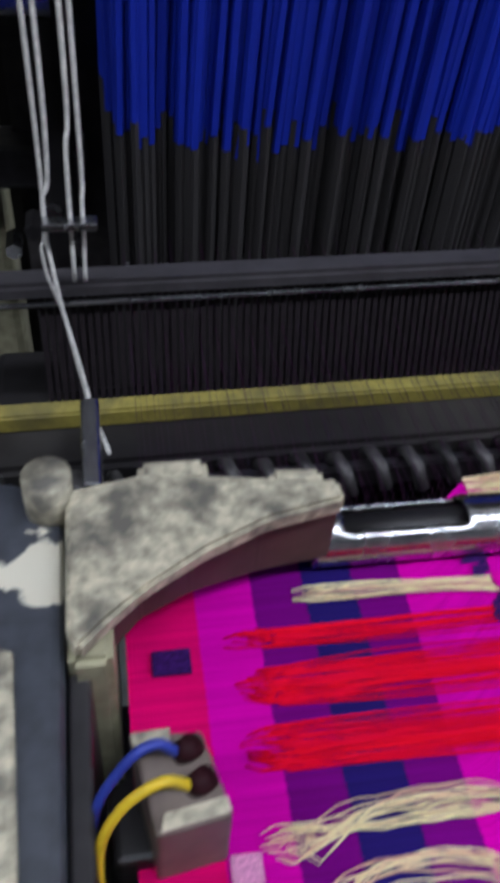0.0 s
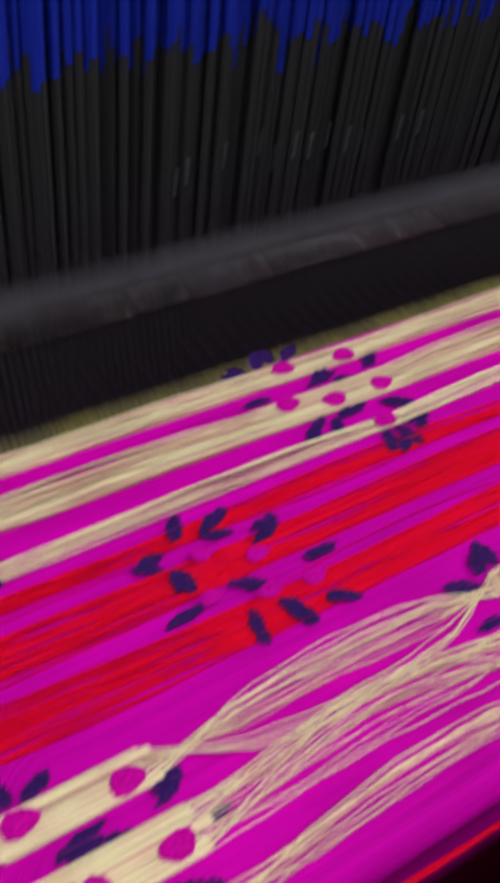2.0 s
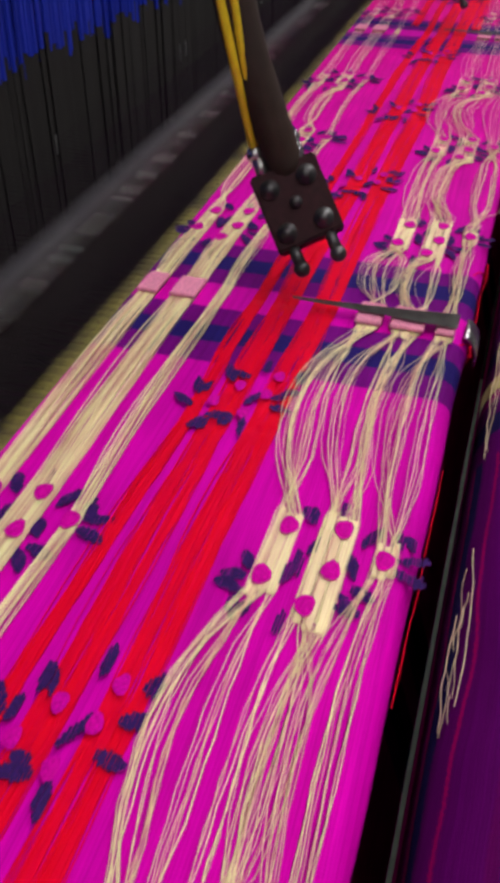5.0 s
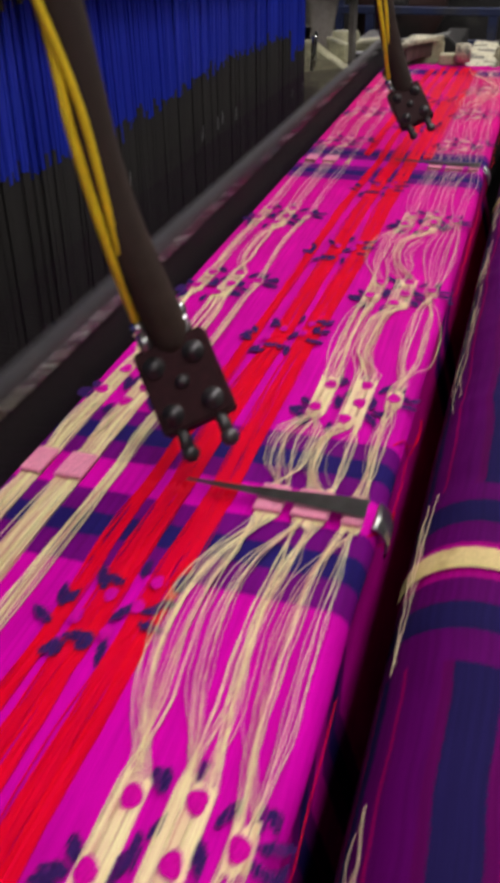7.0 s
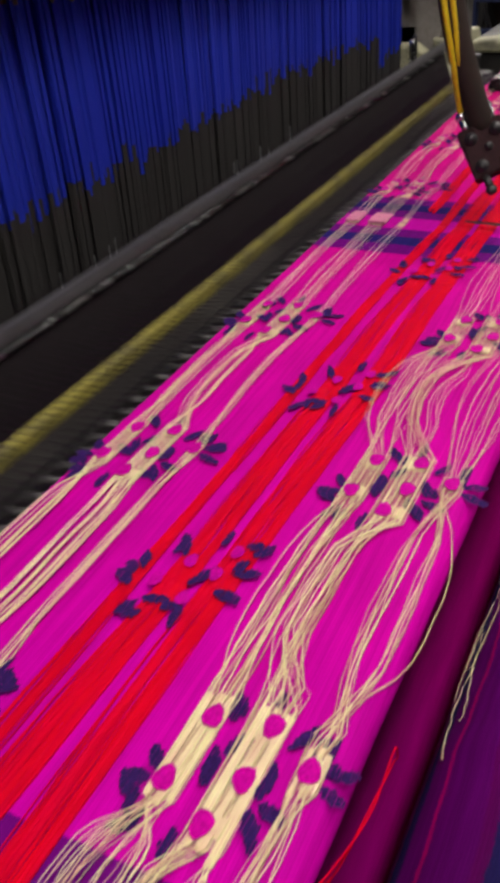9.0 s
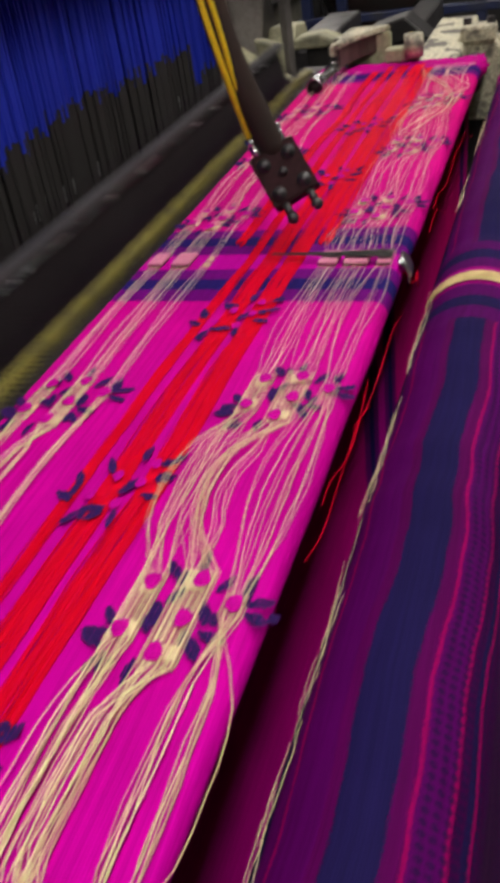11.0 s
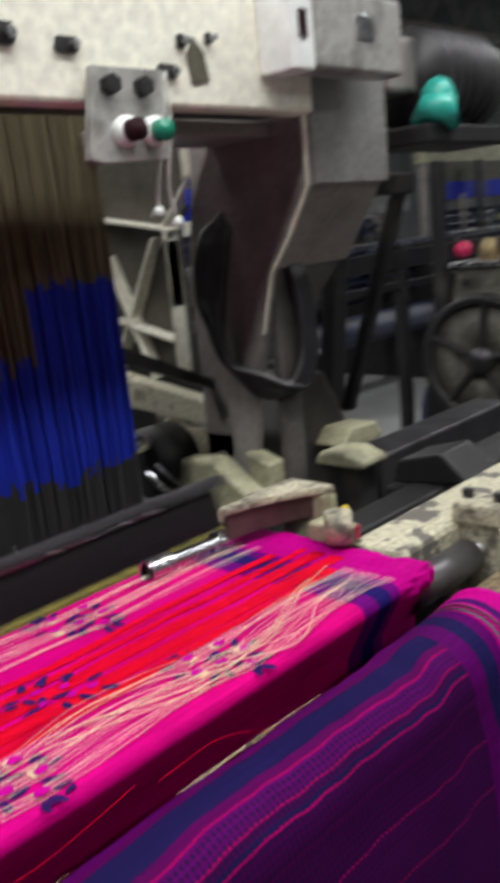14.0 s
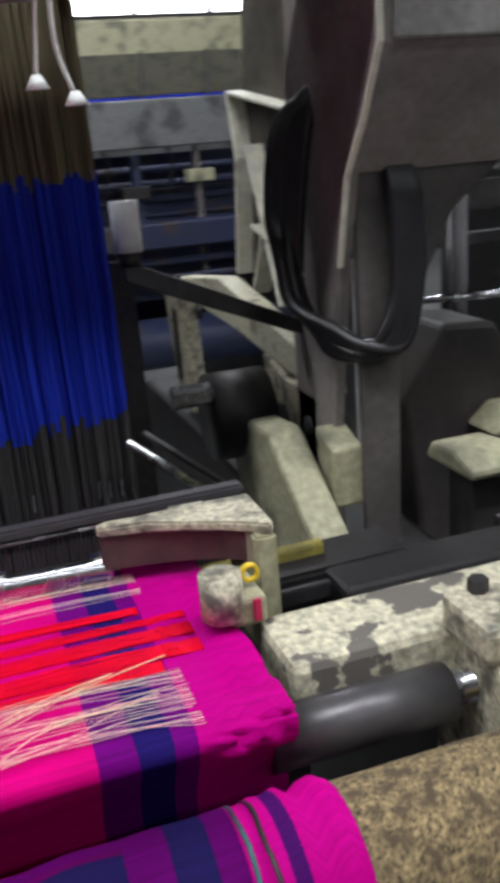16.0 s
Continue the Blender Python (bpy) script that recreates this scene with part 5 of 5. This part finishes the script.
mot = thing("drive_cover", "cream and grey rapier drive cover", "cover")
part("cover", prism([(0.33, 0.940), (0.36, 0.952), (0.40, 0.948), (0.41, 0.930), (0.33, 0.930)], "x", 2.30, 2.355, 0.005), OLIVE_PAINT, mot)
part("stem", box((2.31, 0.345, 0.80), (2.35, 0.385, 0.931), 0.003), BLACK_IRON, mot)
part("bracket", prism([(0.18, 0.93), (0.22, 0.965), (0.28, 0.950), (0.29, 0.92)], "x", 2.30, 2.37, 0.004), BLACK_IRON, mot)

lamp_m = thing("drive_motor", "dark motor with a teal plastic fan hood on the beam end", "motor")
part("body", rod((2.44, 0.335, 1.395), (2.60, 0.335, 1.395), 0.058, 28), BLACK_IRON, lamp_m, "", True)
part("hood", ball((2.438, 0.284, 1.362), 0.022, 1.3, bm=rod((2.428, 0.284, 1.338), (2.440, 0.284, 1.365), 0.029, 24, 0.021)), TEAL, lamp_m, "teal plastic hood", True)
part("neck", box((2.378, 0.315, 1.375), (2.45, 0.365, 1.44), 0.006), GREY_PAINT, lamp_m)
part("base", box((2.40, 0.275, 1.312), (2.60, 0.37, 1.336), 0.004), BLACK_IRON, lamp_m)
for i in range(6):
    part("fin", ring((2.46 + 0.022 * i, 0.335, 1.395), "x", 0.062, 0.055, 0.006, 32), DARK_STEEL, lamp_m, "", True)
post = thing("floor_post", "dark steel floor post behind the loom end", "post")
part("shaft", box((3.58, 0.955, 0.0), (3.615, 0.99, 1.36), 0.004), BLACK_IRON, post)
part("foot", box((3.54, 0.915, 0.0), (3.655, 1.03, 0.012), 0.002), DARK_STEEL, post)

# ---- weft feelers hung over the seams, and the slitting blades ----
def feeler(dx, dy):
    t = thing("weft_feeler", "black feeler block with steel studs on a brown arm", "sensor", group="weft feelers")
    o = Vector((0.7315 + dx, 0.1575 + dy, 0.9855))
    up = Vector((0.029, 0.034, 0.046)).normalized()
    right = Vector((0.005, -0.015, 0.004))
    right = (right - up * right.dot(up)).normalized()
    out = right.cross(up)
    if out.x > 0:
        out = -out

    def at(a, b, c=0.0):
        return o + right * a + up * b + out * c
    bm = bmesh.new()
    r = bmesh.ops.create_cube(bm, size=1)
    for v in r["verts"]:
        v.co = at(v.co.x * 0.036, 0.029 + v.co.y * 0.042, v.co.z * 0.012)
    bmesh.ops.bevel(bm, geom=list(bm.edges), offset=0.0012, segments=2, affect="EDGES")
    part("block", bm, BLACK_PLASTIC, t)
    for a in (-0.0100, 0.0100):
        for b in (0.016, 0.040):
            part("stud", ball(at(a, b, 0.006), 0.0042, bm=rod(at(a, b, 0.005), at(a, b, 0.0075), 0.0052, 12)), DARK_STEEL, t, "", True)
        part("prong", ball(at(a, -0.003, 0.002), 0.0045, bm=rod(at(a, -0.002, 0.002), at(a, 0.010, 0.002), 0.0032, 10)), DARK_STEEL, t, "steel prong", True)
        part("terminal", ball(at(a, 0.061, 0.004), 0.0048, bm=rod(at(a, 0.048, 0.002), at(a, 0.060, 0.004), 0.0036, 10)), STEEL, t, "", True)
    part("stud", ball(at(0.0, 0.029, 0.006), 0.0036), DARK_STEEL, t, "", True)
    top = at(0.002, 0.046, -0.004)
    pts = [top, (0.750 + dx, 0.205 + dy, 1.09), (0.749 + dx, 0.220 + dy, 1.17), (0.742 + dx, 0.242 + dy, 1.27), (0.736 + dx, 0.275 + dy, 1.35)]
    v, f = [], []
    tube_data(bend(pts, 8), 0.0100, 14, v, f)
    mesh_part("arm", v, f, BROWN_SLEEVE, t, "brown sleeved arm")
    cable("lead", [at(-0.010, 0.062, 0.004), (0.7405 + dx, 0.205 + dy, 1.075), (0.738 + dx, 0.214 + dy, 1.12), (0.740 + dx, 0.222 + dy, 1.165), (0.732 + dx, 0.236 + dy, 1.22), (0.733 + dx, 0.244 + dy, 1.27), (0.724 + dx, 0.275 + dy, 1.35)], 0.0023, YELLOW, t, "yellow lead")
    cable("lead", [at(-0.007, 0.062, 0.001), (0.743 + dx, 0.200 + dy, 1.07), (0.740 + dx, 0.210 + dy, 1.13), (0.736 + dx, 0.228 + dy, 1.19), (0.732 + dx, 0.240 + dy, 1.26), (0.727 + dx, 0.27 + dy, 1.35)], 0.0019, YELLOW, t, "yellow lead")
    part("clamp", box((0.700 + dx, 0.262 + dy, 1.345), (0.742 + dx, 0.2995 + dy, 1.375), 0.003), DARK_STEEL, t)
    return t


feeler(0.0, 0.0)
feeler(0.656, -0.009)


def blade(x):
    t = thing("slitting_blade", "thin pointed steel blade lying along the seam", "blade", group="slitting blades")
    bm = bmesh.new()
    pts = [(0.172, 0.0007), (0.150, 0.0025), (0.120, 0.0047), (0.098, 0.0066), (0.086, 0.0074), (0.082, 0.0074)]
    top = [[bm.verts.new((x + s * w, y, 0.9562 - (0.0015 if y < 0.08 else 0) + (0.0012 if s == 0 else 0))) for s in (-1, 0, 1)] for y, w in pts]
    for a, b in zip(top[:-1], top[1:]):
        for k in range(2):
            bm.faces.new((a[k], a[k + 1], b[k + 1], b[k]))
    r = bmesh.ops.solidify(bm, geom=list(bm.faces), thickness=0.0014)
    part("blade", bm, surface("blade_steel", (0.16, 0.15, 0.15), 0.35, 0.8, second=(0.10, 0.09, 0.09), patch=40), t, "", True)
    v, f = [], []
    by, bz, brr = BREAST
    rows = []
    for i in range(9):
        a = radians(120 + i * 10)
        rows.append((by + (brr + 0.0045) * math.cos(a), bz + (brr + 0.0045) * math.sin(a)))
    for y, z in rows:
        for s in (-1, 1):
            v.append((x + s * 0.0095, y, z))
    for i in range(len(rows) - 1):
        f.append((2 * i, 2 * i + 1, 2 * i + 3, 2 * i + 2))
    ob = mesh_part("clip", v, f, STEEL, t, "bright curved clip over the roller")
    sol = ob.modifiers.new("thick", "SOLIDIFY")
    sol.thickness = 0.0012
    return t


for s in SEAMS[1:3]:
    blade(s)


# ---- belt wheel and rails behind the loom end ----
drive = thing("loom_drive", "grimy olive drive housing with a black belt wheel and red pulley", "machine")
DRIVE_PAINT = surface("oily_olive_grey", (0.165, 0.155, 0.125), 0.5, second=(0.05, 0.045, 0.04), patch=14, edge=(0.45, 0.68), grain=90, vary=0.4)
part("housing", prism([(0.70, 0.0), (0.96, 0.0), (0.985, 0.66), (0.945, 1.02), (0.925, 1.088), (0.70, 1.078)], "x", 3.60, 3.74, 0.012), DRIVE_PAINT, drive)
part("lid", box((3.585, 0.52, 1.079), (3.80, 0.945, 1.094), 0.003), STEEL, drive, "worn bright lid edge")
part("wheel_rim", ring((3.575, 0.845, 0.835), "x", 0.175, 0.150, 0.035, 56), BLACK_IRON, drive, "black belt wheel", True)
part("wheel_web", ring((3.578, 0.845, 0.835), "x", 0.150, 0.030, 0.010, 56), DRIVE_PAINT, drive, "", True)
part("hub", rod((3.55, 0.845, 0.835), (3.60, 0.845, 0.835), 0.036, 24), DARK_STEEL, drive, "worn steel hub", True)
for i in range(5):
    a = 2 * math.pi * i / 5 + 0.4
    part("spoke", rod((3.568, 0.845 + 0.03 * math.cos(a), 0.835 + 0.03 * math.sin(a)), (3.568, 0.845 + 0.155 * math.cos(a), 0.835 + 0.155 * math.sin(a)), 0.011, 8), BLACK_IRON, drive)
part("belt", prism([(0.700, 0.93), (0.712, 0.94), (0.60, 0.62), (0.585, 0.625)], "x", 3.56, 3.585, 0.002), RUBBER, drive, "black drive belt")
part("pulley", rod((3.62, 0.52, 0.90), (3.70, 0.52, 0.90), 0.155, 40), surface("dull_red_paint", (0.032, 0.011, 0.010), 0.6, second=(0.016, 0.012, 0.012), patch=12, edge=(0.4, 0.7)), drive, "dull red pulley disc", True)
part("pulley_hub", rod((3.585, 0.52, 0.90), (3.62, 0.52, 0.90), 0.035, 20), DARK_STEEL, drive, "", True)
for y, z in ((0.90, 1.04), (0.74, 1.04), (0.955, 0.70), (0.73, 0.70)):
    part("bolt", rod((3.588, y, z), (3.602, y, z), 0.012, 6), DARK_STEEL, drive)
part("lamp_knob", ball((3.60, 0.905, 1.125), 0.024), RED_PLASTIC, drive, "red knob", True)
part("valve", rod((3.62, 0.84, 1.09), (3.62, 0.84, 1.15), 0.030, 18, 0.018), surface("brass_brown", (0.28, 0.20, 0.10), 0.45, 0.3), drive, "tarnished brass valve", True)
gear = thing("gear_case", "grey enamelled gear case with a slanting shoulder", "machine")
part("case", prism([(0.20, 1.115), (0.575, 1.115), (0.575, 1.20), (0.50, 1.33), (0.47, 1.43), (0.20, 1.43)], "x", 3.60, 3.86, 0.010), surface("gear_grey", (0.27, 0.26, 0.245), 0.45, second=(0.16, 0.15, 0.14), patch=7, edge=(0.45, 0.7)), gear)
part("cover", prism([(0.24, 1.15), (0.53, 1.15), (0.53, 1.20), (0.47, 1.30), (0.24, 1.30)], "x", 3.592, 3.601, 0.002), GREY_PAINT, gear)
for y, z in ((0.26, 1.17), (0.51, 1.17), (0.46, 1.285), (0.26, 1.285)):
    part("bolt", rod((3.582, y, z), (3.593, y, z), 0.009, 6), DARK_STEEL, gear)
part("hood", rod((3.56, 0.555, 1.355), (3.70, 0.555, 1.355), 0.066, 28), BLACK_IRON, gear, "black motor drum", True)
part("stem", rod((3.63, 0.60, 1.08), (3.63, 0.575, 1.30), 0.035, 18, 0.045), surface("stem_green_grey", (0.22, 0.24, 0.19), 0.5), gear, "grey-green neck", True)
GUARD_BLUE = surface("guard_blue_paint", (0.013, 0.020, 0.066), 0.45, second=(0.03, 0.03, 0.04), patch=11, edge=(0.5, 0.7))
guard = thing("guard_rail", "dark blue tube guard rail before the drive", "railing")
for y in (0.675, 0.575, 0.20, -0.15):
    part("post", box((3.42, y - 0.014, 0.0), (3.448, y + 0.014, 1.05 if y > 0.6 else 0.90), 0.003), GUARD_BLUE, guard)
for z in (0.89, 0.80, 0.71):
    part("bar", box((3.418, -0.15, z - 0.011), (3.4465, 0.70, z + 0.011), 0.003), GUARD_BLUE, guard)
rails = thing("back_rail_stand", "black iron rails with a bright steel top behind the loom", "rail stand")
part("top_rail", box((2.62, 1.36, 1.13), (5.4, 1.40, 1.15), 0.004), STEEL, rails, "bright steel top rail")
part("rail", box((2.62, 1.365, 1.055), (5.4, 1.395, 1.115), 0.004), BLACK_IRON, rails)
part("rail", box((2.62, 1.37, 0.985), (5.4, 1.39, 1.01), 0.003), BLACK_IRON, rails)
for x in (2.64, 4.0, 5.3):
    part("post", box((x, 1.36, 0.0), (x + 0.04, 1.362 + 0.036, 1.131), 0.004), BLACK_IRON, rails)


# ---- neighbouring looms beyond ----
def neighbour(m, label, cords):
    t = thing("loom", label, "loom", group="looms beyond")
    part("side_frame", prism([(-0.2, 0.0), (1.3, 0.0), (1.25, 0.9), (0.9, 1.05), (0.1, 1.0), (-0.2, 0.8)], "x", 0.0, 0.08, 0.01), BLACK_IRON, t)
    part("side_frame", prism([(-0.2, 0.0), (1.3, 0.0), (1.25, 0.9), (0.9, 1.05), (0.1, 1.0), (-0.2, 0.8)], "x", 2.3, 2.38, 0.01), BLACK_IRON, t)
    part("warp_beam", rod((0.08, 1.1, 0.55), (2.3, 1.1, 0.55), 0.24, 32), BLUE_IRON, t, "dark warp beam", True)
    part("front_beam", box((-0.05, -0.05, 0.86), (2.45, 0.05, 0.96), 0.008), BLUE_IRON, t)
    part("front_roll", rod((0.08, -0.1, 0.5), (2.3, -0.1, 0.5), 0.10, 24), BLUE_IRON, t, "", True)
    part("panel", box((1.45, 0.02, 1.24), (2.28, 0.06, 1.42), 0.008), surface("panel_grey", (0.14, 0.14, 0.14), 0.5, second=(0.05, 0.05, 0.05), patch=9), t, "grey sheet panel")
    for i in range(8):
        part("cross_tube", rod((0.08, 0.0 + 0.04 * i, 0.74 + 0.06 * i), (2.3, 0.0 + 0.04 * i, 0.74 + 0.06 * i), 0.016, 10), BLUE_IRON, t)
    for i in range(7):
        x = 0.22 + 0.31 * i + 0.05 * math.sin(i * 5.0)
        part("upright", box((x, 0.10 - 0.02 * (i % 3), 0.70), (x + (0.02, 0.05, 0.03)[i % 3], 0.13, (1.34, 1.60, 1.22)[i % 3]), 0.003), (GREY_PAINT, DARK_STEEL, BLUE_IRON)[i % 3], t)
        part("bracket", box((x - 0.05, 0.04, 1.0 + 0.05 * (i % 4)), (x + 0.06, 0.10, 1.05 + 0.05 * (i % 4)), 0.004), (OLIVE_PAINT, BLACK_IRON)[i % 2], t)
        cable("lead", [(x + 0.1, 0.14, 1.60), (x + 0.08, 0.06, 1.35), (x + 0.16, 0.05, 1.2), (x + 0.12, 0.07, 1.02)], 0.006, RUBBER, t, "", 6, 5)
    part("back_sheet", box((0.08, 0.36, 0.60), (2.3, 0.38, 1.22), 0.004), BLUE_IRON, t)
    part("top_arch", box((0.0, 0.30, 1.60), (2.4, 0.42, 1.74), 0.01), OLIVE_PAINT, t)
    for x in (0.02, 2.3):
        part("arch_post", box((x, 0.33, 1.0), (x + 0.06, 0.39, 1.6), 0.006), GREY_PAINT, t)
    part("harness_curtain", box((0.1, 0.20, 1.30), (2.3, 0.26, 1.44), 0.004), BLUE_CORD, t, "blue harness curtain")
    part("cord_curtain", box((0.1, 0.205, 1.4415), (2.3, 0.255, 1.60), 0.003), cords, t, "cords over the curtain")
    t.matrix_world = m
    return t


YELLOW_CORDS = surface("yellow_green_cord", (0.42, 0.40, 0.10), 0.8, second=(0.25, 0.27, 0.08), patch=20)
DARK_CORDS = surface("dull_olive_cord", (0.085, 0.08, 0.055), 0.8, second=(0.05, 0.05, 0.04), patch=20)
first_loom = neighbour(pose(3.88, -0.05, 0), "dark blue neighbouring loom with yellow-green harness cords", YELLOW_CORDS)
for m in (pose(7.6, 0.1, 0), pose(10.8, 0.1, 0)):
    copy_thing(first_loom, m)
back_loom = neighbour(pose(0.9, 3.25, 0), "dark blue loom with dull olive harness cords", DARK_CORDS)
for m in (pose(4.9, 3.3, 0), pose(-2.2, 3.25, 0), pose(7.9, 3.3, 0), pose(10.9, 3.3, 0)):
    copy_thing(back_loom, m)


def motions():
    """The sley beats about 160 times a minute; the harness lifts a new set of cords at each beat."""
    beat = 0.3765
    rows = []
    k = 0
    while k * beat / 10 < 15.98:
        y = (0, -0.004, -0.028, -0.060, -0.083, -0.090, -0.080, -0.056, -0.028, -0.006)[k % 10]
        rows.append((k * beat / 10, pose(0, y, -0.045 * y)))
        k += 1
    rows.append((16.0, pose(0, -0.090, 0.004)))
    walk(sley, rows)
    pick = random.Random(11)
    walk(groups[9], [(t, pose(0, 0, h)) for t, h in ((0.0, -0.034), (3.0, -0.026), (6.0, -0.034), (9.0, -0.026), (12.0, -0.034), (13.1, -0.032), (13.35, 0.0),
                                                     (14.12, 0.002), (14.35, -0.030), (14.65, -0.034), (14.88, 0.0), (16.0, 0.002))])
    for lift in groups[:9]:
        rows, h = [], 0.0
        k = 0
        while k * beat < 15.9:
            rows.append((k * beat, pose(0, 0, h)))
            h = pick.choice((0.003, 0.008, 0.012, 0.016))
            k += 1
        rows.append((16.0, pose(0, 0, h)))
        walk(lift, rows)


motions()
